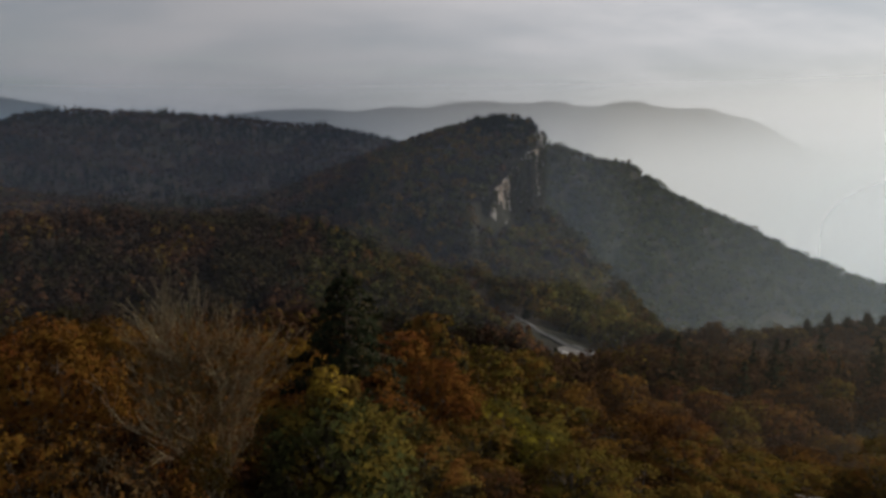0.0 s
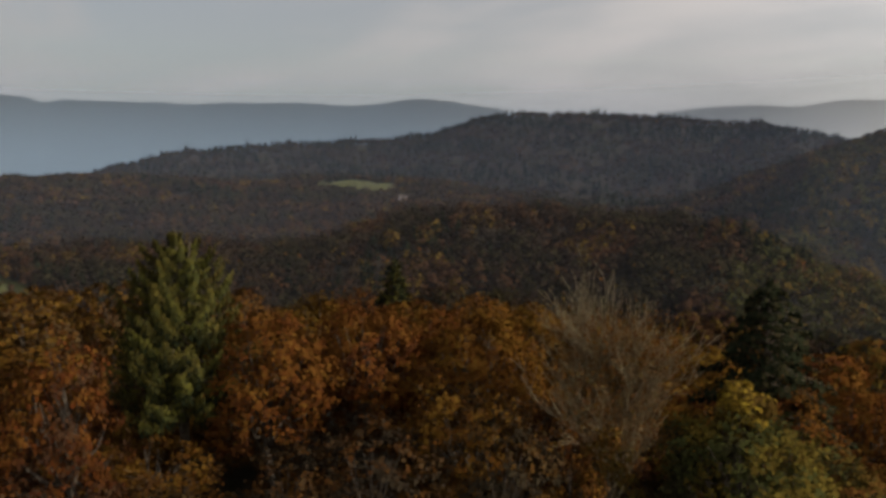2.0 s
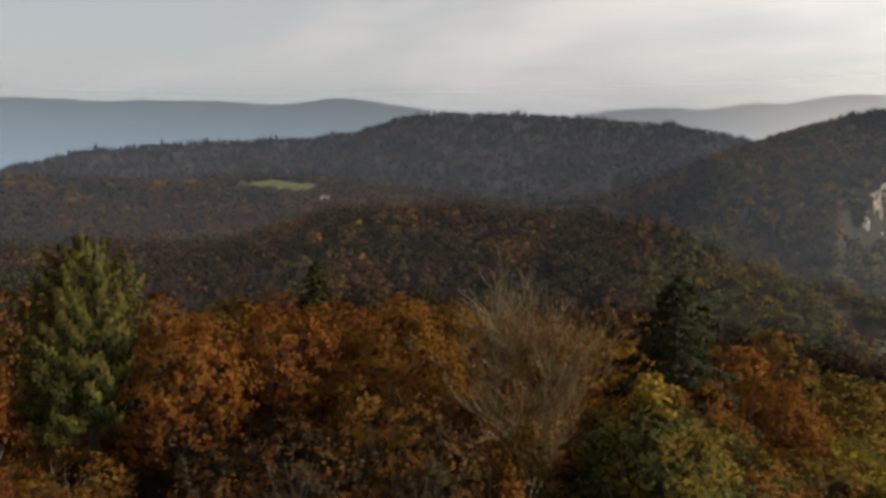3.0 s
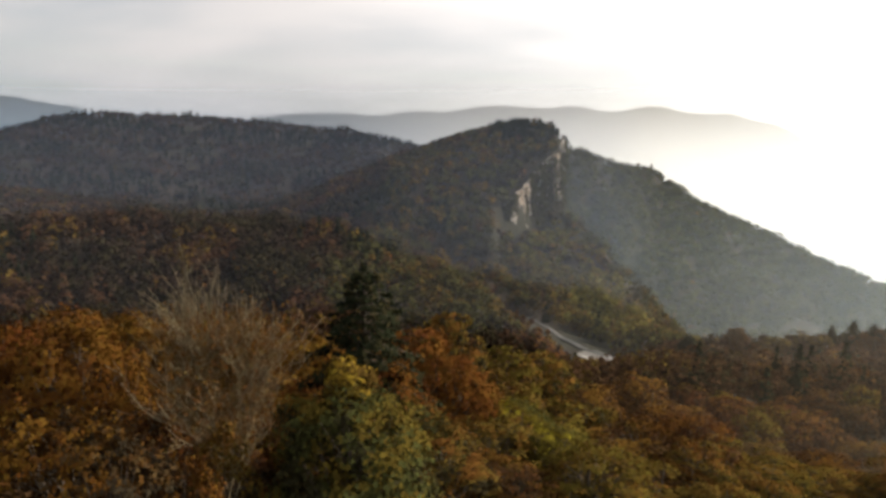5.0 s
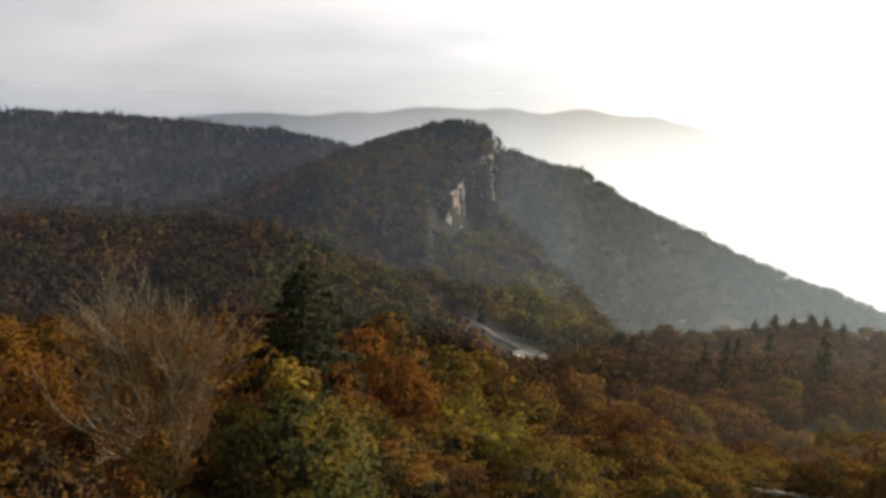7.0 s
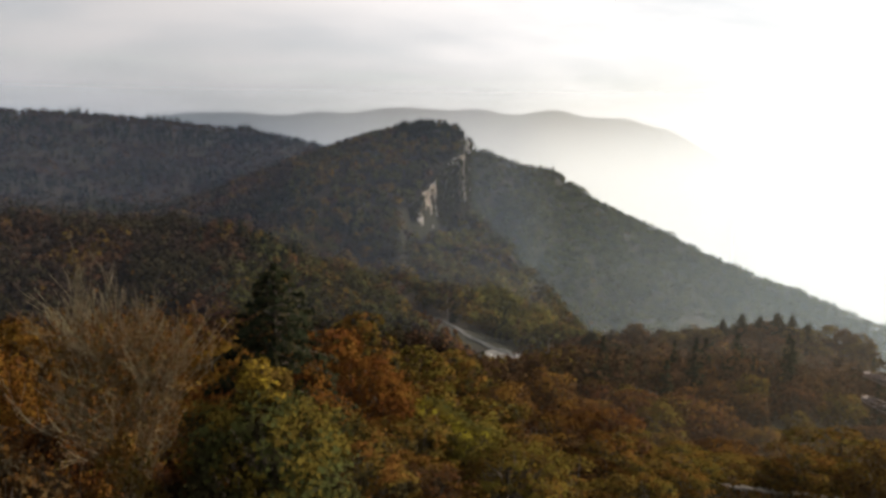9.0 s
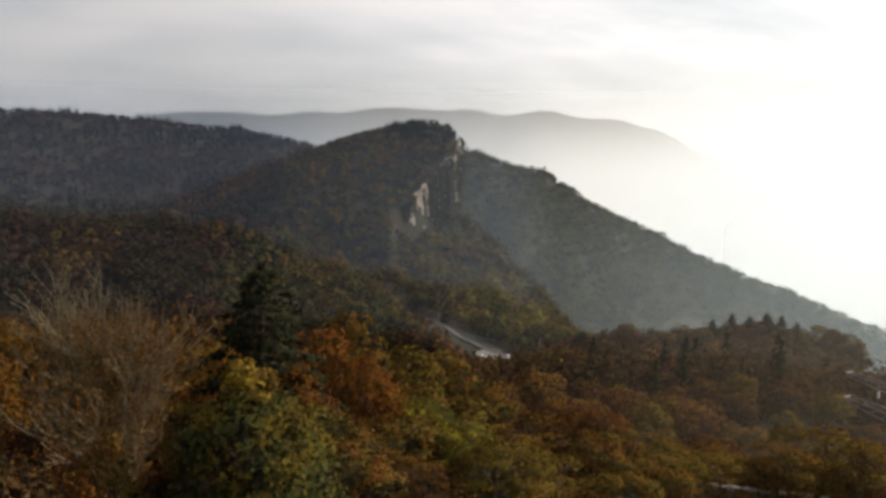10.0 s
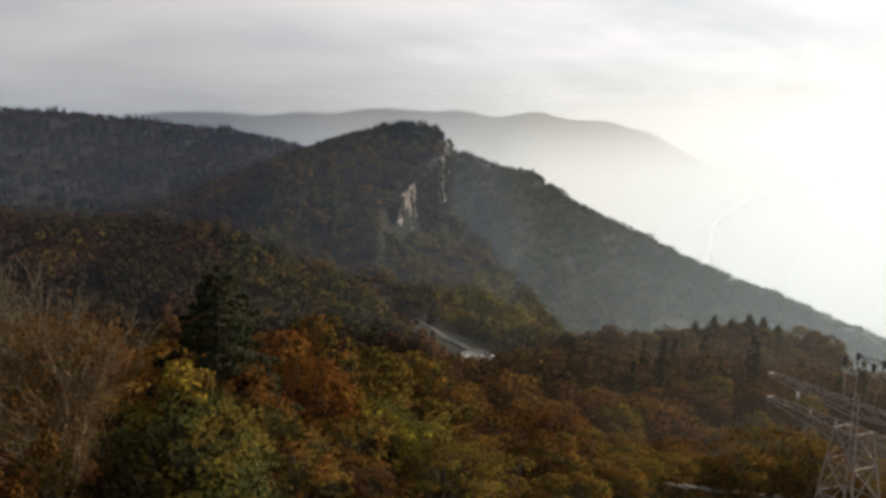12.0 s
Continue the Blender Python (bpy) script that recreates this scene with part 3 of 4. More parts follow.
# ---------------------------------------------------------------- wood round the viewpoint
SORTS = {
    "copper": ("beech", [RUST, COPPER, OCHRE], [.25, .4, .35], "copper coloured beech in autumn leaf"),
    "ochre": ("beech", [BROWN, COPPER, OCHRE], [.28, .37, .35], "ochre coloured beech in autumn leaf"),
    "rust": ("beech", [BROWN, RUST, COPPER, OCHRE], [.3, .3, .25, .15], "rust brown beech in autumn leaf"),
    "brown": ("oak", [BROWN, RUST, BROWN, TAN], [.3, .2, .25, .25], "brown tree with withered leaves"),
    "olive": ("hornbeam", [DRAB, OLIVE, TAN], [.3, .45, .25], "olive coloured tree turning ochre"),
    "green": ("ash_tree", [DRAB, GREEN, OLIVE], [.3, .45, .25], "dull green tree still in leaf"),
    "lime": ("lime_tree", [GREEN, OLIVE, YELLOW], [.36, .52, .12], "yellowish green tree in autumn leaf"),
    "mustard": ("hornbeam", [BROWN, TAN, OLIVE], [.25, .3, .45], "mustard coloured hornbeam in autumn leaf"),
    # shade of the neighbouring trees painted in as darker leaf colours
    "shaded": ("beech", [UMBER, RUST, BROWN], [.6, .3, .1], "beech with its neighbours' shade painted into darker brown leaves"),
    "yellow": ("shrub", [OCHRE, YELLOW, OCHRE], [.5, .18, .32], "orange yellow shrub among darker trees"),
}
FINE, COARSE, SCRUB = {}, {}, {}
for k, (sort, (name, mats, shares, label)) in enumerate(SORTS.items()):
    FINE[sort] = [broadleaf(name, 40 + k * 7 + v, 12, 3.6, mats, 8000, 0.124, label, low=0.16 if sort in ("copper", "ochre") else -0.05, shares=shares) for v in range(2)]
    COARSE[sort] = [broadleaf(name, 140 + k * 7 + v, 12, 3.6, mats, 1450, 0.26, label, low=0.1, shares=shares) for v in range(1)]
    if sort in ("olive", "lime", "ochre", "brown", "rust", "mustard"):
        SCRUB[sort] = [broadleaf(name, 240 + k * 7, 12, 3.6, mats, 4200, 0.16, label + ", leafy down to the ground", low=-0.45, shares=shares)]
used = set()
spots = [(-12.4, 31.0), (-6.2, 28.6), (-7.6, 44.4), (-33.4, 24.2), (-57, 77), (15.9, 21.2)]
rnd = np.random.RandomState(5)


def stand(sort, x, y, top, radius):
    """Stands a tree of a sort: treetop at the height given, crown of the radius given."""
    near = math.hypot(x, y) < 50
    z = float(land(x, y))
    pool = (SCRUB if sort in SCRUB and top - z < 8.6 and x > 8 else FINE if near else COARSE)[sort]
    src = pool[rnd.randint(len(pool))]
    s = max(top - z, 2.0) / 12
    m = pose(x, y, z, 0, 0, rnd.uniform(0, 360))
    if src.name in used:
        t = copy_thing(src, m)
    else:
        t = src
        t.matrix_basis = m
        used.add(src.name)
    w = radius / 3.6
    t.scale = (w, w, s)
    spots.append((x, y))
    return t


for row in [
    ("copper", -20.4, 33.1, 15.6, 3.8),
    ("ochre", -21.1, 41.8, 14.1, 3.4),
    ("copper", -28.6, 26.6, 16.4, 3.4),
    ("ochre", -32.2, 34.2, 15.2, 3.3),
    ("copper", -26.1, 31.4, 16.1, 3.2),
    ("copper", -24.5, 35.1, 15.2, 3.2),
    ("ochre", -23.2, 38.2, 15.3, 3.5),
    ("ochre", -21.2, 42.6, 13.9, 3.2),
    ("rust", -30.4, 16.2, 17.4, 2.6),
    ("shaded", -25.9, 11.4, 13.4, 2.8),
    ("shaded", -21.6, 20.8, 12.6, 3.0),
    ("shaded", -18.6, 22.1, 14.0, 3.0),
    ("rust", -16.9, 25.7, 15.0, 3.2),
    ("shaded", -15.0, 17.6, 12.9, 2.6),
    ("shaded", -22.4, 11.9, 11.0, 2.2),
    ("shaded", -13.7, 24.0, 14.6, 2.4),
]:
    stand(*row)
for row in [
    ("copper", -5.0, 53.0, 11.4, 3.4),
    ("copper", -2.4, 47.1, 10.9, 3.2),
    ("copper", -6.1, 41.8, 11.1, 3.0),
    ("olive", -2.3, 68.1, 9.7, 3.4),
    ("mustard", 2.8, 71.9, 5.3, 3.4),
    ("olive", 7.1, 75.6, 3.8, 3.6),
    ("lime", 2.2, 46.9, 7.8, 3.0),
    ("lime", 4.4, 44.7, 6.8, 2.6),
    ("green", -4.2, 37.0, 11.0, 2.8),
    ("olive", -2.4, 35.1, 10.3, 2.8),
    ("brown", 10.2, 67.0, 3.1, 3.4),
    ("brown", 18.1, 83.8, -1.5, 3.6),
    ("brown", 14.6, 57.9, 3.8, 3.0),
    ("brown", 14.7, 49.4, 6.6, 3.0),
]:
    stand(*row)
for row in [
    ("lime", 45.2, 112.7, -15.9, 5.0),
    ("mustard", 16.4, 48.8, 3.8, 2.8),
    ("mustard", 9.8, 41.5, 6.1, 3.0),
    ("olive", 20.2, 49.4, 2.5, 3.0),
    ("mustard", 23.4, 49.8, 1.2, 2.8),
    ("olive", 5.9, 40.4, 6.6, 2.8),
    ("brown", 1.1, 36.0, 8.1, 2.6),
    ("olive", 32.4, 49.5, 4.7, 4.2),
    ("olive", 27.9, 51.2, 0.4, 2.6),
    ("olive", 27.5, 53.6, 0.1, 2.8),
    ("olive", 30.0, 49.9, 1.9, 2.8),
    ("rust", -11.0, 24.3, 13.3, 1.6),
    ("olive", -11.2, 28.4, 12.8, 1.8),
    ("shaded", -14.6, 28.8, 13.2, 2.0),
]:
    stand(*row)

# the rest of the wood, a little lower than the trees that stand out
for d0, d1, gap, most in ((15, 60, 3.7, 90), (60, 142, 5.0, 260)):
    made = 0
    for _ in range(5000):
        a, d = rnd.uniform(-74, 45), math.sqrt(rnd.uniform(d0 * d0, d1 * d1))
        x, y = d * math.sin(radians(a)), d * math.cos(radians(a))
        if made >= most or any((x - p) ** 2 + (y - q) ** 2 < gap * gap for p, q in spots):
            continue
        low = a > 14 and d < 64
        if -66 < a < -42 and d < 31:  # hollow in front of the tall spruce
            continue
        if low and (a > 22 and d < 50):
            continue
        # near left fill mostly takes the sort with shade painted into its leaves
        sorts = ["olive", "brown", "mustard", "brown", "mustard", "shaded"] if a > 4 and d > 60 else ["shaded", "shaded", "rust"] if a < -12 and d < 34 else ["copper", "ochre", "rust", "brown", "copper"] if a < -8 else ["brown", "mustard", "olive", "brown", "mustard", "olive"]
        h = rnd.uniform(3, 4.6) if a > 14 and 52 < d < 80 else rnd.uniform(4.5, 7) if low else rnd.uniform(4.5, 7.8) if d < 60 else rnd.uniform(9.5, 12) if a < 4 else rnd.uniform(7, 9.5)
        stand(sorts[rnd.randint(len(sorts))], x, y, float(land(x, y)) + h, rnd.uniform(1.8, 2.4) if low else rnd.uniform(2.9, 3.7))
        made += 1
for pool in (*FINE.values(), *COARSE.values(), *SCRUB.values()):
    for t in pool:
        if t.name not in used:
            for c in (*t.children, t):
                bpy.data.objects.remove(c)

# ---------------------------------------------------------------- road, meadows
MEADOWS = [(-540, 640, 66, 68), (-326, 160, 34, 12)]


def draped(name, outline_x, outline_y, lift, mat):
    """A sheet that lies on the ground; the two arrays give its grid."""
    z = land(outline_x, outline_y) + lift
    n, m = outline_x.shape
    i, j = np.meshgrid(np.arange(n - 1), np.arange(m - 1), indexing="ij")
    f = np.stack([i * m + j, (i + 1) * m + j, (i + 1) * m + j + 1, i * m + j + 1], -1).reshape(-1, 4)
    return new(name, arrays_mesh(name, np.stack([outline_x, outline_y, z], -1).reshape(-1, 3), f, [mat], smooth=True))


for mx, my, ma, mb in MEADOWS:
    rr, aa = np.meshgrid(np.linspace(0.02, 1, 14), np.linspace(0, 2 * np.pi, 40))
    edge = 1 + 0.12 * np.sin(3 * aa + mx) + 0.08 * np.sin(5 * aa)
    tagged(draped("meadow", mx + ma * rr * edge * np.cos(aa), my + mb * rr * edge * np.sin(aa), 0.4, GRASS),
           "pale green meadow in a clearing of the wood", "meadow", kind="structure")


def ribbon(knots, width, step=4.0):
    P = np.array([(p[0], p[1]) for p in knots], float)
    s = np.concatenate([[0], np.cumsum(np.hypot(*np.diff(P, axis=0).T))])
    t = np.arange(0, s[-1], step)
    x, y = np.interp(t, s, P[:, 0]), np.interp(t, s, P[:, 1])
    tx, ty = np.gradient(x), np.gradient(y)
    n = np.hypot(tx, ty)
    off = np.linspace(-width / 2, width / 2, 5)
    return x[:, None] + off * (-ty / n)[:, None], y[:, None] + off * (tx / n)[:, None]


tagged(draped("road", *ribbon(ROAD, 2.9), 0.5, ASPHALT), "pale asphalt road along the foot of the hill", "road", kind="structure")
tagged(draped("car_park", *ribbon([(63, 279), (57, 291), (50, 305)], 12.0), 0.35, GRAVEL), "pale gravelled car park beside the road", "car park", kind="structure")

# ---------------------------------------------------------------- woods on the hills


def woods(name, label, d0, d1, area, n_leaf, size, seed, tall=1.0, warm=False, az0=-79, az1=52):
    rnd = np.random.RandomState(seed)
    count = int(radians(az1 - az0) * (d1 * d1 - d0 * d0) / 2 / area)
    a = np.radians(rnd.uniform(az0, az1, count))
    d = np.sqrt(rnd.uniform(d0 * d0, d1 * d1, count))
    x, y = d * np.sin(a), d * np.cos(a)
    z = land(x, y)
    keep = in_sight(x, y, z + 13)
    cd, _, cs, cw = along(x, y, CLIFF_LINE)
    keep &= ~((cd < np.where((cw > 0.1) & (cw < 2.2), 18, 8)) & (cs > 0))
    for mx, my, ma, mb in MEADOWS:
        keep &= ((x - mx * 0.975) / ma) ** 2 + ((y - my * 0.975) / mb) ** 2 > 1
    for hx, hy in ((-411, 586), (-420, 592)):  # gardens of the two houses, open to the south
        keep &= ((x - hx * 0.97) / 14) ** 2 + ((y - hy * 0.97) / 20) ** 2 > 1
    rd = along(x, y, ROAD)[0]
    road_far = np.hypot(x, y) < np.interp(x, [-30, 12, 46, 60, 70, 84], [441, 388, 321, 290, 271, 250])
    keep &= (rd > 6) & (along(x, y, [(63, 279), (57, 291), (50, 305)])[0] > 10)
    scrub = road_far & (x < 80) & (x > 10) & (rd < 30) | (along(x, y, [(60, 284), (54, 252)])[0] < 13)
    x, y, z, scrub, rd = x[keep], y[keep], z[keep], scrub[keep], rd[keep]
    n = len(x)
    T = 6
    tp = [crown_points(np.random.RandomState(seed + k), n_leaf, 1.0, 0.36, -0.05, lobes=7)[:2] for k in range(T)]
    con = []
    for k in range(T):
        r2 = np.random.RandomState(seed + 50 + k)
        u = r2.rand(n_leaf) ** 1.5
        an = r2.uniform(0, 6.283, n_leaf)
        rr = 0.27 * (1 - u) * r2.uniform(0.6, 1.05, n_leaf)
        p = np.stack([rr * np.cos(an), rr * np.sin(an), 0.08 + 0.95 * u], -1)
        con.append((p, np.stack([np.cos(an), np.sin(an), np.full(n_leaf, 0.4)], -1)))
    patch = wave(x, y, 90, seed + 1) + rnd.normal(0, 0.6, n)
    conifer = (wave(x, y, 160, seed + 2) + rnd.normal(0, 0.5, n)) > (0.3 if d0 >= 900 else 1.35)
    which = rnd.randint(0, T, n)
    P = np.stack([p for p, _ in tp + con])
    Q = np.stack([q for _, q in tp + con])
    which = which + T * conifer
    knoll = along(x, y, [p[:2] for p in CRESTS["knoll"][0]])[0] < 45
    hgt = np.where(knoll, 0.6, 1.0) * tall * rnd.uniform(9, 14, n) * np.where(conifer, 1.15, 1.0) * np.where((np.hypot(x, y) > 425) & (d0 < 480), 0.75, 1.0) * np.where(scrub, np.interp(rd, [8, 16, 30], [0.17, 0.28, 0.6]), 1.0)
    wid = rnd.uniform(0.75, 1.15, n) * hgt / tall ** 0.5
    th = rnd.uniform(0, 6.283, n)
    p = P[which]
    q = Q[which]
    c, s = np.cos(th)[:, None], np.sin(th)[:, None]
    px = (p[..., 0] * c - p[..., 1] * s) * wid[:, None] + x[:, None]
    py = (p[..., 0] * s + p[..., 1] * c) * wid[:, None] + y[:, None]
    pz = p[..., 2] * hgt[:, None] + z[:, None]
    qx, qy = q[..., 0] * c - q[..., 1] * s, q[..., 0] * s + q[..., 1] * c
    C = np.stack([px, py, pz], -1).reshape(-1, 3)
    D = np.stack([qx, qy, q[..., 2]], -1).reshape(-1, 3)
    up = np.stack([np.zeros_like(px), np.zeros_like(px), p[..., 2] - 0.35], -1).reshape(-1, 3)
    soft = unit(D + up)
    v, f = leaves(C, soft, size, rnd, 0.3)
    mats = [UMBER, BROWN, BROWN, DRAB, TAN, OLIVE, DARKNEEDLE, GREEN, SUNLIT_LIME]
    kind = np.select([conifer, patch < -0.5, patch < 0.4, patch < 0.8, patch < 1.1, patch < 1.5], [6, 3, 0, 1, 0, 5], 2)
    if warm:
        kind = np.where(rnd.rand(n) < 0.55, np.where(kind == 0, 1, np.where(kind == 3, 1, kind)), kind)
        kind = np.where((rnd.rand(n) < 0.05) & ~conifer, 4, kind)
    # greener wood on the hill with the cliff; sunlight painted as lighter leaves on the spur that runs down to the
    # valley
    hill = (x > -60) & (y > 285) & (y < 700) & ~conifer & (rnd.rand(n) < 0.85)
    kind = np.where(hill, rnd.choice([7, 5, 7, 3], n), kind)
    kind = np.where((along(x, y, [(58, 505), (70, 460), (76, 395), (72, 330)])[0] < 30) & (rnd.rand(n) < 0.85), rnd.choice([8, 5, 8, 7], n), kind)
    kind = np.where((along(x, y, [p[:2] for p in CRESTS["spur"][0]])[0] < 190) & (x > 85) & (y > 400), rnd.choice([7, 3, 7], n), kind)
    kind = np.where(knoll & ~conifer, rnd.choice([1, 1, 0, 3], n), kind)
    kind = np.where(scrub, rnd.choice([5, 4, 1], n), kind)
    if d0 >= 900:
        kind = np.where(kind == 5, 3, np.where(kind == 1, 0, kind))
    idx = np.repeat(kind, n_leaf)
    odd = rnd.rand(len(idx)) < 0.03
    idx = np.where(odd & (idx != 6), rnd.randint(0, 6, len(idx)), idx)
    ob = new(name, arrays_mesh(name, v, f, mats, idx, normals=np.repeat(soft, 3, axis=0)))
    return tagged(ob, label, "woods", kind="stuff")


woods("near_woods", "autumn wood of brown, ochre and olive trees on the slope", 135, 260, 26, 150, 0.54, 21, warm=True)
woods("valley_woods", "autumn wood of brown and olive trees in the valley", 260, 480, 25, 60, 0.95, 22)
woods("hill_woods", "dark autumn wood on the hills", 480, 900, 27, 22, 1.5, 23, 0.62)
woods("far_woods", "hazy autumn wood on the far hills", 900, 1420, 60, 14, 2.0, 24, 0.7)

# ---------------------------------------------------------------- the rock face


def rock_face():
    P = np.array(CLIFF_LINE, float)
    s = np.concatenate([[0], np.cumsum(np.hypot(*np.diff(P, axis=0).T))])
    t = np.arange(6, 110, 0.8)
    x, y = np.interp(t, s, P[:, 0]), np.interp(t, s, P[:, 1])
    tx, ty = np.gradient(x), np.gradient(y)
    n = np.hypot(tx, ty)
    nx, ny = ty / n, -tx / n
    top = land(x - 4 * nx, y - 4 * ny) + 0.5
    bottom = land(x + 9 * nx, y + 9 * ny) - 6
    u = np.linspace(0, 1, 60)[:, None]
    z = bottom + (top - bottom) * u
    # buttresses, ledges and chimneys
    out = 2.6 + 1.1 * np.sin(t * 0.55 + 1.2 * np.sin(t * 0.21)) + 0.7 * np.sin(t * 1.7 + z * 0.06) + 0.6 * np.sin(z * 0.42 + t * 0.25) \
        + 0.35 * np.sin(z * 1.3 + t * 0.9) + 2.2 * (1 - u)
    r = np.random.RandomState(3)
    out = out + r.normal(0, 0.22, z.shape) + 0.45 * np.abs(np.sin(t * 2.3 + 0.8 * np.sin(z * 0.2))) ** 0.4
    xx, yy = x + nx * out, y + ny * out
    k, m = z.shape
    i, j = np.meshgrid(np.arange(k - 1), np.arange(m - 1), indexing="ij")
    f = np.stack([i * m + j, i * m + j + 1, (i + 1) * m + j + 1, (i + 1) * m + j], -1).reshape(-1, 4)
    ob = new("cliff", arrays_mesh("cliff", np.stack([xx, yy, z], -1).reshape(-1, 3), f, [ROCK]))
    tagged(ob, "pale limestone cliff rising out of the wooded hillside", "cliff", kind="structure")
    # shrubs that cling to the ledges; a wedge of bare rock and a pale edge stay open
    bare = (z > np.interp(t, [6, 30], [-36, -43])) & (z < np.interp(t, [6, 14, 24, 36], [-24, -12, 2, 9])) & (t < 37)
    edge = (t > 58) & (z > -22 + 4 * np.sin(t * 0.5))
    thin = np.where(bare, 0.01, np.where(edge, 0.24, 0.5)) + 0.12 * (wave(t + 0 * z, z, 9, 4) > 0.9) * ~bare
    keep = r.rand(*z.shape) < thin
    depth = r.uniform(0.2, 2.2, z.shape)
    c = np.stack([xx + nx * depth, yy + ny * depth, z], -1)[keep]
    c = np.repeat(c, 14, axis=0) + r.normal(0, 0.9, (len(c) * 14, 3))
    v, f = leaves(c, np.tile((0.3, -0.8, 0.5), (len(c), 1)), 0.7, r)
    ob = new("cliff_shrubs", arrays_mesh("cliff_shrubs", v, f, [DRAB, GREEN, UMBER], r.randint(0, 3, len(f))))
    tagged(ob, "shrubs clinging to the ledges of the cliff", "shrubs", kind="stuff")


rock_face()

# ---------------------------------------------------------------- dark conifers on the knoll and along the crests
knoll_spruce = spruce("spruce", 71, 14, 3.4, [DARKNEEDLE, DARKNEEDLE, DRAB], 16, "dark spruce on the wooded knoll", tufts=20, size=0.42, single=False)
knoll_spruce["group"] = "spruces on the knoll"
KNOLL_SPRUCES = [(120, 240, -31.1), (127, 240, -30.0), (133, 239, -29.3), (137, 235, -28.5), (141, 233, -28.6), (145, 230, -29.7),
                 (75, 244, -37.0), (78, 239, -37.3), (94, 236, -35.2), (81, 234, -37.9), (103, 231, -36.8), (120, 227, -35.0),
                 (113, 225, -39.0), (116, 223, -38.6), (125, 209, -40.0), (131, 210, -39.3)]
for k, (x, y, top) in enumerate(KNOLL_SPRUCES):
    z = float(land(x, y))
    m = pose(x, y, z, 0, 0, k * 77)
    t = copy_thing(knoll_spruce, m) if k else knoll_spruce
    t.matrix_basis = m
    wide = (1.15 if k < 6 else 2.4) + 0.14 * (k % 4)
    t.scale = (wide, wide, (top - 0.9 + 0.9 * math.sin(k * 2.3) - z) / 14)
knoll_trees = [broadleaf("beech", 75, 12, 3.6, [BROWN, BROWN, RUST], 1900, 0.30, "brown round-crowned beech on the wooded knoll", low=0.0),
               broadleaf("oak", 76, 12, 3.6, [BROWN, DRAB, OLIVE], 1900, 0.30, "dull brown oak on the wooded knoll", low=0.0),
               broadleaf("hornbeam", 77, 12, 3.6, [BROWN, DRAB, OLIVE], 1900, 0.30, "olive brown hornbeam on the wooded knoll", low=0.0)]
KNOLL_ROUND = [(156, 225, -32.4), (156, 219, -32.0), (156, 216, -33.8), (93, 251, -35.5), (111, 244, -35.2), (101, 240, -36.3),
               (135, 236, -32.0), (110, 230, -40.3), (121, 219, -40.6), (135, 217, -38.7), (144, 211, -39.9), (144, 219, -37.0),
               (131, 227, -35.1), (146, 229, -33.2), (156, 234, -33.9), (96, 233, -38.8), (84, 234, -40.9), (116, 239, -35.2),
               (128, 237, -33.7), (140, 230, -32.8), (153, 217, -36.7), (117, 231, -37.5), (134, 222, -36.7)]
for k, (x, y, top) in enumerate(KNOLL_ROUND):
    z = float(land(x, y))
    src = knoll_trees[k % 3]
    m = pose(x, y, z, 0, 0, k * 51)
    t = copy_thing(src, m) if k > 2 else src
    t.matrix_basis = m
    wide = 1.15 + 0.18 * (k % 3)
    t.scale = (wide, wide, (top + 0.9 - z) / 12)


def crest_conifers(name, knots, step, seed, size, tall=12):
    """A thin row of conifers that stand out along a crest."""
    r = np.random.RandomState(seed)
    P = np.array([(p[0], p[1]) for p in knots], float)
    s = np.concatenate([[0], np.cumsum(np.hypot(*np.diff(P, axis=0).T))])
    t = np.cumsum(r.exponential(step, int(s[-1] / step)) + 2)
    t = t[(t < s[-1]) & (np.sin(t * 0.045 + seed) + r.normal(0, 0.5, len(t)) > -0.2)]
    x, y = np.interp(t, s, P[:, 0]) + r.normal(0, 4, len(t)), np.interp(t, s, P[:, 1]) + r.normal(0, 4, len(t))
    z, n = land(x, y), 26
    u = r.rand(len(t), n)
    a = r.uniform(0, 6.283, (len(t), n))
    h = r.uniform(0.85, 1.25, (len(t), 1)) * tall
    w = (1 - u) * 2.8 * r.uniform(0.5, 1, (len(t), n))
    c = np.stack([x[:, None] + w * np.cos(a), y[:, None] + w * np.sin(a), z[:, None] + h * (0.2 + 0.8 * u)], -1).reshape(-1, 3)
    v, f = leaves(c, np.tile((0, -0.5, 0.6), (len(c), 1)), size, r)
    tagged(new(name, arrays_mesh(name, v, f, [DARKNEEDLE])), "dark conifers along the crest of the wooded hill", "conifers", kind="stuff")


crest_conifers("crest_conifers", CRESTS["far_wooded"][0][3:15], 4, 31, 1.5)
crest_conifers("crest_conifers", CRESTS["cliff_hill"][0][:4], 6, 32, 0.8, 9)

# ---------------------------------------------------------------- lattice tower of the power line


def bar(p, q, w):
    """A thin straight steel member, square in section."""
    return tube([p, q], [w * 0.7, w * 0.7], 4)


def steel(name, p, q, w, parent, mat=None):
    return part_of(name, arrays_mesh(name, *bar(p, q, w), [mat or STEEL]), parent)


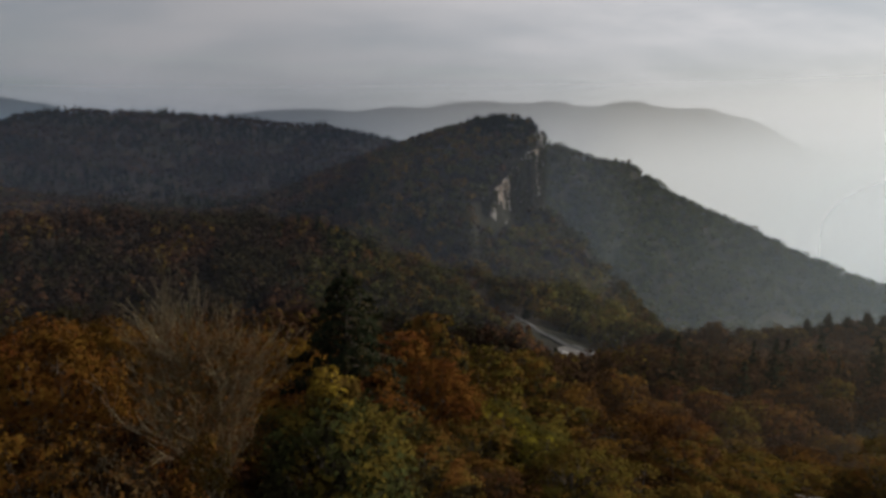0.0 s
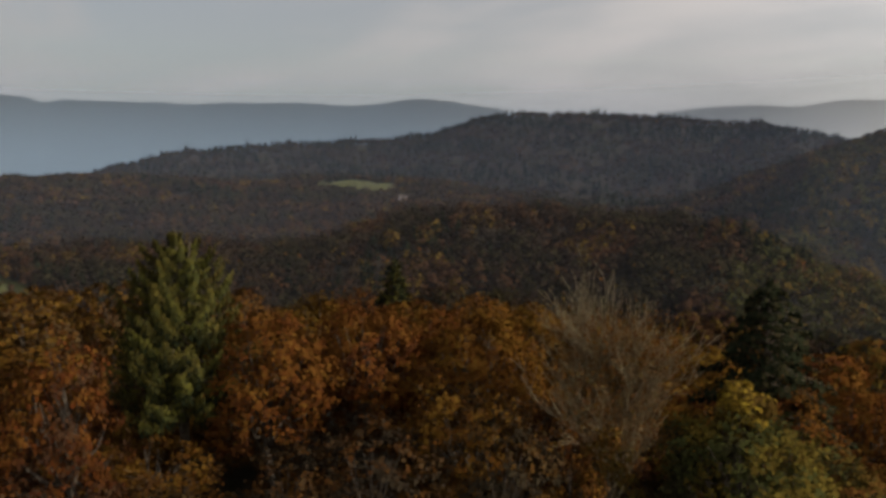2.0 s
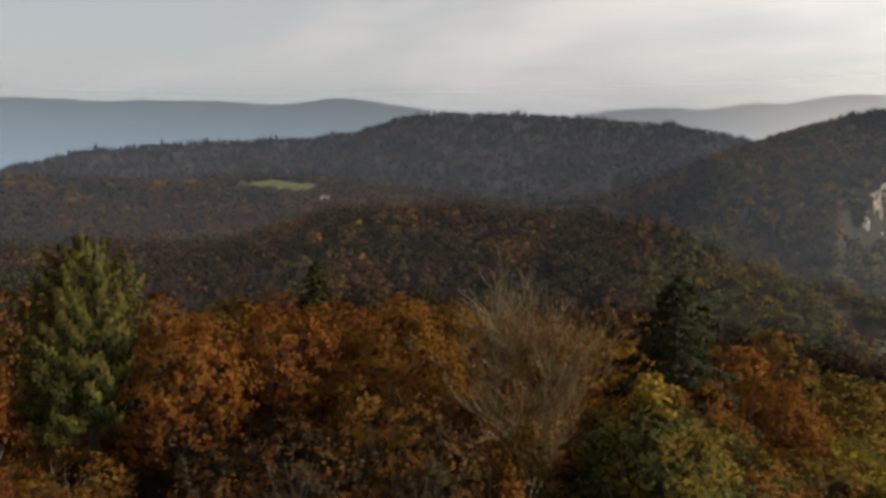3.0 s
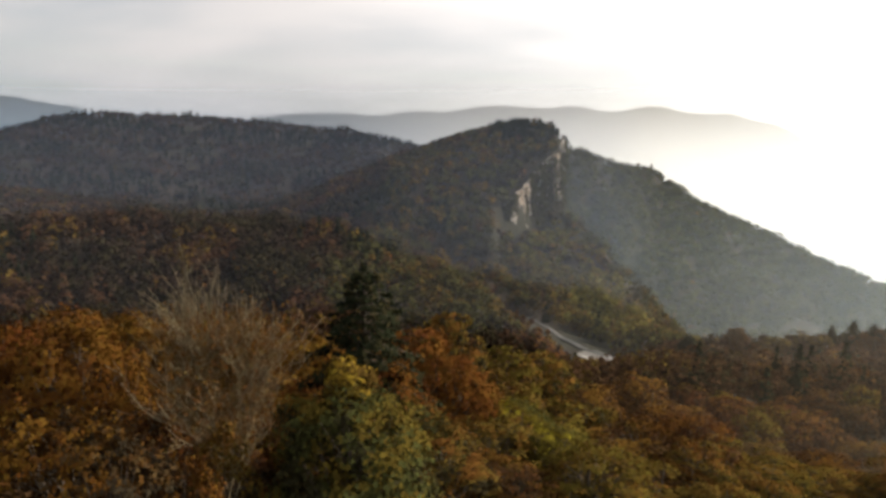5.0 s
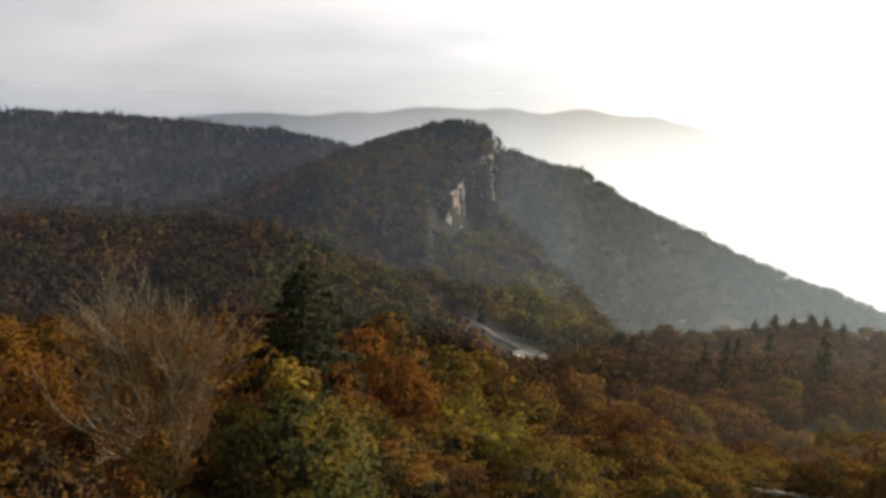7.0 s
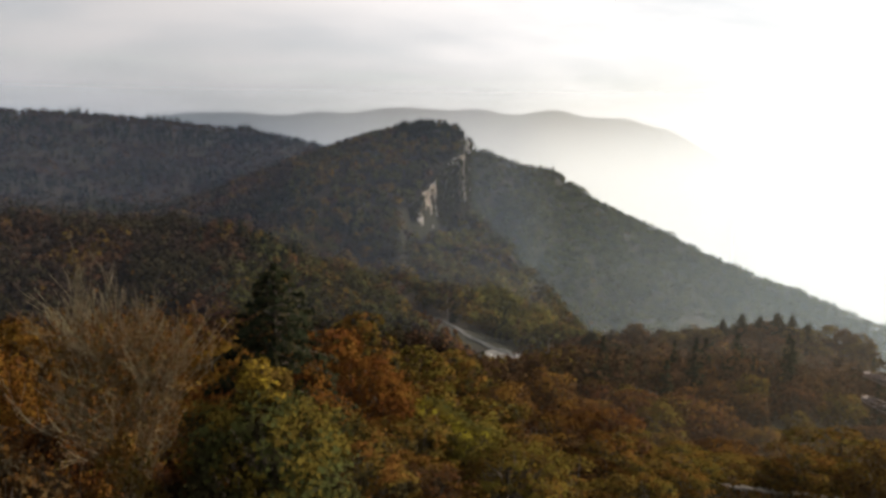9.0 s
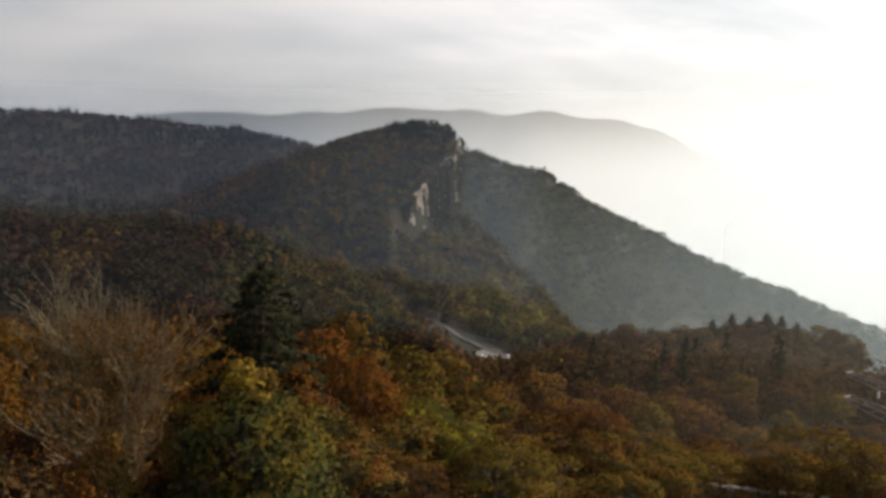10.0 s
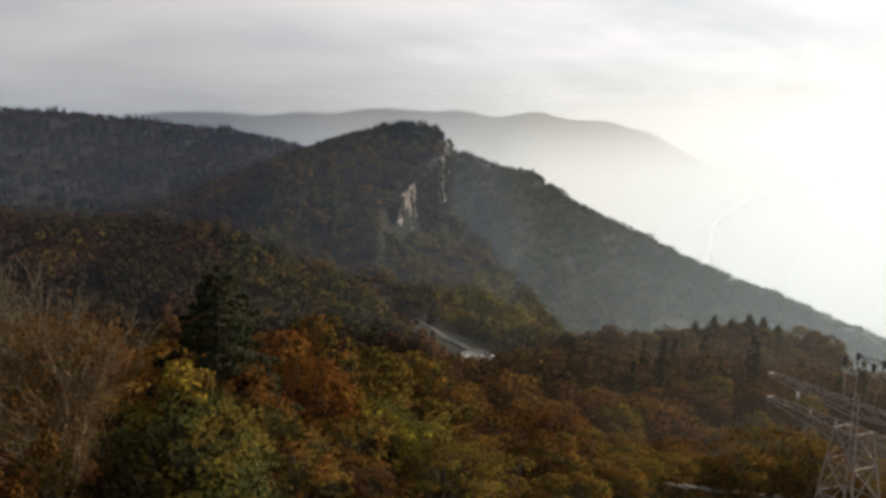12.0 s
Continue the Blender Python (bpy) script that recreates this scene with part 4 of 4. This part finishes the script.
def lattice_tower():
    tower = tagged(new("lattice_tower"), "grey galvanised lattice pylon with two pairs of crossarms", "pylon")
    cx, cy = 16.4, 21.4
    z0 = float(land(cx, cy)) - 0.3
    tower.location = (cx, cy, z0)
    u, v = np.array([-0.25, 0.968, 0]), np.array([0.968, 0.25, 0])

    def at(a, b, z):
        return u * a + v * b + np.array([0, 0, z - z0])

    def half(z):
        return 0.40 + max(0.0, 14.45 - z) * 0.105

    levels = [z0, 3.4, 5.8, 7.9, 9.6, 11.0, 12.2, 13.35, 14.45]
    for sa, sb in ((1, 1), (1, -1), (-1, -1), (-1, 1)):
        pts = [at(sa * half(z), sb * half(z), z) for z in levels]
        vv, ff = tube(pts, [0.032] * len(pts), 4)
        part_of("leg", arrays_mesh("leg", vv, ff, [STEEL]), tower)
    ring = ((1, 1), (1, -1), (-1, -1), (-1, 1))
    for k in range(len(levels) - 1):
        za, zb = levels[k], levels[k + 1]
        for s in range(4):
            (a1, b1), (a2, b2) = ring[s], ring[(s + 1) % 4]
            ha, hb = half(za), half(zb)
            steel("brace", at(a1 * ha, b1 * ha, za), at(a2 * hb, b2 * hb, zb), 0.024, tower)
            steel("brace", at(a2 * ha, b2 * ha, za), at(a1 * hb, b1 * hb, zb), 0.024, tower)
            steel("strut", at(a1 * hb, b1 * hb, zb), at(a2 * hb, b2 * hb, zb), 0.028, tower)
    # slim mast above the shaft
    for sb in (1, -1):
        steel("mast", at(0, sb * 0.16, 14.2), at(0, sb * 0.11, 15.6), 0.035, tower)
    for k in range(3):
        steel("brace", at(0, 0.15 * (-1) ** k, 14.45 + 0.37 * k), at(0, -0.13 * (-1) ** k, 14.82 + 0.37 * k), 0.02, tower)
    for z in (14.45, 15.35):
        for way in (1, -1):
            arm = new("crossarm")
            arm.parent = tower
            chords = {}
            for sb in (1, -1):
                for low in (0, 1):
                    w0 = 0.40 if z < 15 else 0.06
                    p = at(way * w0, sb * max(w0, 0.16), z - 0.44 * low)
                    q = at(way * 3.5, sb * 0.16, z - 0.10 * low)
                    chords[sb, low] = (p, q)
                    steel("chord", p, q, 0.028, arm)
            n = 6
            for k in range(n):
                f0, f1 = k / n, (k + 1) / n
                for sb in (1, -1):
                    p, q = chords[sb, 0]
                    r, s = chords[sb, 1]
                    a, b = p + (q - p) * f0, r + (s - r) * f1
                    steel("lacing", a, b, 0.018, arm)
                p, q = chords[1, 0]
                r, s = chords[-1, 0]
                a, b = (p + (q - p) * f0, r + (s - r) * f1) if k % 2 else (r + (s - r) * f0, p + (q - p) * f1)
                steel("lacing", a, b, 0.018, arm)
            steel("end_plate", chords[1, 0][1], chords[-1, 0][1], 0.05, arm)
    # hangers with pale insulators between the arms
    for way, f in ((1, 0.72), (-1, 0.55)):
        p = at(way * (0.43 + 2.7 * f), 0.1, 15.25)
        steel("hanger", p, p - np.array([0, 0, 0.8]), 0.015, tower)
        prof = [(0.03, 0), (0.055, -0.05), (0.035, -0.08), (0.055, -0.13), (0.035, -0.16), (0.05, -0.2), (0.02, -0.24)]
        part_of("insulator", arrays_mesh("insulator", *tube([p + np.array([0, 0, -0.28 + z]) for _, z in prof], [r for r, _ in prof], 8),
                                         [WHITE], smooth=True), tower, "white porcelain insulator")
    # head frame with dark post insulators
    heads = [(15.84, 21.32, 16.9), (16.30, 21.36, 17.0), (16.30, 20.62, 16.85), (16.72, 20.70, 16.92)]
    tops = []
    for x, y, z in heads:
        foot = np.array([cx + (x - cx) * 0.9, cy + (y - cy) * 0.6, 15.5 - 0.0]) - np.array([cx, cy, z0])
        top = np.array([x - cx, y - cy, z - z0])
        steel("post", foot, top - np.array([0, 0, 0.10]), 0.028, tower)
        prof = [(0.03, -0.24), (0.07, -0.2), (0.045, -0.16), (0.08, -0.11), (0.05, -0.07), (0.075, -0.02), (0.03, 0.03)]
        part_of("insulator", arrays_mesh("insulator", *tube([top + np.array([0, 0, z2]) for _, z2 in prof], [r for r, _ in prof], 8),
                                         [DARK], smooth=True), tower, "dark ribbed post insulator")
        tops.append(top)
    for a, b in ((1, 2), (1, 3), (2, 3)):
        steel("rail", tops[a] - np.array([0, 0, 0.06]), tops[b] - np.array([0, 0, 0.06]), 0.03, tower, DARK)
    return tower


lattice_tower()

# ---------------------------------------------------------------- low dry wall below the pylon
wall = tagged(new("stone_wall"), "low dry wall of pale rough stones on the slope", "wall")
r = np.random.RandomState(8)
stones = []
for k in range(5):
    bm = bmesh.new()
    bmesh.ops.create_cube(bm, size=1.0)
    bmesh.ops.bevel(bm, geom=bm.edges[:], offset=0.12, segments=1, affect="EDGES")
    for vtx in bm.verts:
        vtx.co += Vector(r.uniform(-0.07, 0.07, 3))
    me = bpy.data.meshes.new("stone")
    bm.to_mesh(me)
    bm.free()
    me.materials.append(STONE)
    stones.append(me)
line = np.array(CRESTS["terrace"][0], float)[:, :2]
s = np.concatenate([[0], np.cumsum(np.hypot(*np.diff(line, axis=0).T))])
t = 0.0
while t < s[-1]:
    w = r.uniform(0.35, 0.95)
    x, y = np.interp(t, s, line[:, 0]), np.interp(t, s, line[:, 1])
    st = part_of("stone", stones[r.randint(5)], wall)
    st.location = (x + r.normal(0, 0.05), y + r.normal(0, 0.05), float(land(x, y)) - 0.05)
    st.rotation_euler = (r.normal(0, 0.06), r.normal(0, 0.06), -0.6 + r.normal(0, 0.1))
    st.scale = (w, r.uniform(0.35, 0.6), r.uniform(0.25, 0.5))
    t += w * r.choice([0.7, 0.85, 0.95, 1.3])

# weeds and dry grass along the wall
r = np.random.RandomState(9)
k = 26000
x, y = r.uniform(17, 40, k), r.uniform(34, 56, k)
d = along(x, y, [p[:2] for p in CRESTS["terrace"][0]])[0]
keep = (d < 9) & (d > 0.45)
x, y = x[keep], y[keep]
c = np.stack([x, y, land(x, y) + r.uniform(0, 0.5, len(x)) * (0.5 + 0.5 * wave(x, y, 3, 2))], -1)
v, f = leaves(c, np.tile((0, -0.4, 0.6), (len(c), 1)), 0.13, r)
weeds = new("weeds", arrays_mesh("weeds", v, f, [OLIVE, DRAB, OCHRE, BROWN], r.randint(0, 4, len(f))))
tagged(weeds, "weeds and dry grass along the low stone wall", "weeds", kind="stuff")

# ---------------------------------------------------------------- parked cars, poles, houses


def car(x, y, turn, paint, label):
    """A small parked car: body, cabin, windows, wheels."""
    c = tagged(new("car"), label, "car", "cars on the car park")
    c.location = (x, y, float(land(x, y)) + 0.4)
    c.rotation_euler = (0, 0, turn)
    for name, size, z, mat, taper in (("body", (4.2, 1.75, 0.62), 0.62, paint, 0.96), ("cabin", (2.3, 1.6, 0.55), 1.2, GLASS, 0.78), ("roof", (1.7, 1.25, 0.06), 1.5, paint, 0.9)):
        bm = bmesh.new()
        bmesh.ops.create_cube(bm, size=1.0)
        for vtx in bm.verts:
            k = taper if vtx.co.z > 0 else 1.0
            vtx.co = Vector((vtx.co.x * size[0] * k - (0.25 if name != "body" else 0), vtx.co.y * size[1] * k, vtx.co.z * size[2] + z))
        bmesh.ops.bevel(bm, geom=bm.edges[:], offset=min(size) * 0.3, segments=2, affect="EDGES")
        me = bpy.data.meshes.new(name)
        bm.to_mesh(me)
        bm.free()
        me.materials.append(mat)
        part_of(name, me, c)
    for a in (-1.3, 1.3):
        for b in (-0.78, 0.78):
            part_of("wheel", arrays_mesh("wheel", *tube([(a, b - 0.1, 0.32), (a, b - 0.08, 0.32), (a, b + 0.08, 0.32), (a, b + 0.1, 0.32)],
                                                        [0.02, 0.32, 0.32, 0.02], 12), [TYRE], smooth=True), c)


SILVER = rough_mat("silver_paint", (0.50, 0.51, 0.53), (0.56, 0.57, 0.58), 2.0, 0.0, 0.35)
car(47.5, 288.0, 0.5, WHITE, "white car parked beside the road")
car(52.5, 282.5, 0.7, WHITE, "white car parked on the pale gravel")
car(56.0, 279.0, 0.6, SILVER, "silver car parked on the pale gravel")
for x, y, h in ((-5.5, 402, 13), (36.8, 356, 11), (66, 268, 9)):
    p = tagged(new("street_lamp"), "thin pale street lamp beside the road", "lamp post", "lamps along the road")
    p.location = (x, y, float(land(x, y)))
    part_of("pole", arrays_mesh("pole", *tube([(0, 0, -0.3), (0, 0, h * 0.6), (0, 0, h)], [0.16, 0.12, 0.08], 8), [STEEL], smooth=True), p)
    part_of("arm", arrays_mesh("arm", *tube([(0, 0, h - 0.1), (0.6, -0.4, h + 0.1), (1.2, -0.8, h)], [0.06, 0.06, 0.1], 6), [STEEL], smooth=True), p)


def house(x, y, turn, w, d, h, label, lift=0.0):
    """A plain gabled house."""
    o = tagged(new("house"), label, "house")
    o.location = (x, y, float(land(x, y)) + lift)
    o.rotation_euler = (0, 0, turn)
    W, D = w / 2, d / 2
    v = [(-W, -D, -2), (W, -D, -2), (W, D, -2), (-W, D, -2), (-W, -D, h), (W, -D, h), (W, D, h), (-W, D, h), (-W, 0, h + D * 0.8), (W, 0, h + D * 0.8)]
    me = bpy.data.meshes.new("wall")
    me.from_pydata(v, [], [(0, 1, 5, 4), (1, 2, 6, 9, 5), (2, 3, 7, 6), (3, 0, 4, 8, 7)])
    me.materials.append(WHITE)
    part_of("wall", me, o)
    e = 0.6
    for sgn in (1, -1):
        p = [(-W - e, sgn * (D + e), h - e * 0.7), (W + e, sgn * (D + e), h - e * 0.7), (W + e, 0, h + D * 0.8 + 0.1), (-W - e, 0, h + D * 0.8 + 0.1)]
        q = [(a, b, c + 0.25) for a, b, c in p]
        me = bpy.data.meshes.new("roof")
        me.from_pydata(p + q, [], [(0, 1, 2, 3), (7, 6, 5, 4), (0, 4, 5, 1), (1, 5, 6, 2), (2, 6, 7, 3), (3, 7, 4, 0)])
        me.materials.append(TILE)
        part_of("roof", me, o)
    for k in range(3):
        a = -W + w * (k + 0.5) / 3
        for s2 in (-1, 1):
            me = bpy.data.meshes.new("window")
            me.from_pydata([(a - 0.5, s2 * (D + 0.03), 1.2), (a + 0.5, s2 * (D + 0.03), 1.2), (a + 0.5, s2 * (D + 0.03), 2.6), (a - 0.5, s2 * (D + 0.03), 2.6)], [], [(0, 1, 2, 3)])
            me.materials.append(GLASS)
            part_of("window", me, o)
    return o


house(-411, 586, 0.6, 6, 5, 4, "white house at the edge of the wood", 0)
house(-420, 592, 0.5, 5, 5, 4, "small pale house at the edge of the wood", 0)

# the town on the plain: pale blocks, too far to tell apart
r = np.random.RandomState(17)
vv, ff = [], []
for k in range(150):
    az = radians(r.uniform(-67, -60.5))
    d = r.uniform(2350, 2800)
    x, y = d * math.sin(az), d * math.cos(az)
    if math.sin(x * 0.012) + math.sin(y * 0.017 + 1) + r.normal(0, 0.5) < 0.2:
        continue
    z = float(land(x, y))
    w, l, h = r.uniform(7, 13), r.uniform(8, 22), r.uniform(4, 8)
    b0 = len(vv)
    for hz in (-3, h):
        for p, q in ((-1, -1), (1, -1), (1, 1), (-1, 1)):
            vv.append((x + p * l / 2, y + q * w / 2, z + hz))
    vv += [(x - l / 2, y, z + h + w * 0.3), (x + l / 2, y, z + h + w * 0.3)]
    ff += [(b0, b0 + 1, b0 + 5, b0 + 4), (b0 + 1, b0 + 2, b0 + 6, b0 + 5), (b0 + 2, b0 + 3, b0 + 7, b0 + 6), (b0 + 3, b0, b0 + 4, b0 + 7),
           (b0 + 4, b0 + 5, b0 + 9, b0 + 8), (b0 + 6, b0 + 7, b0 + 8, b0 + 9)]
tagged(new("town", arrays_mesh("town", vv, ff, [WHITE])), "pale houses of a town on the hazy plain", "town", kind="stuff")
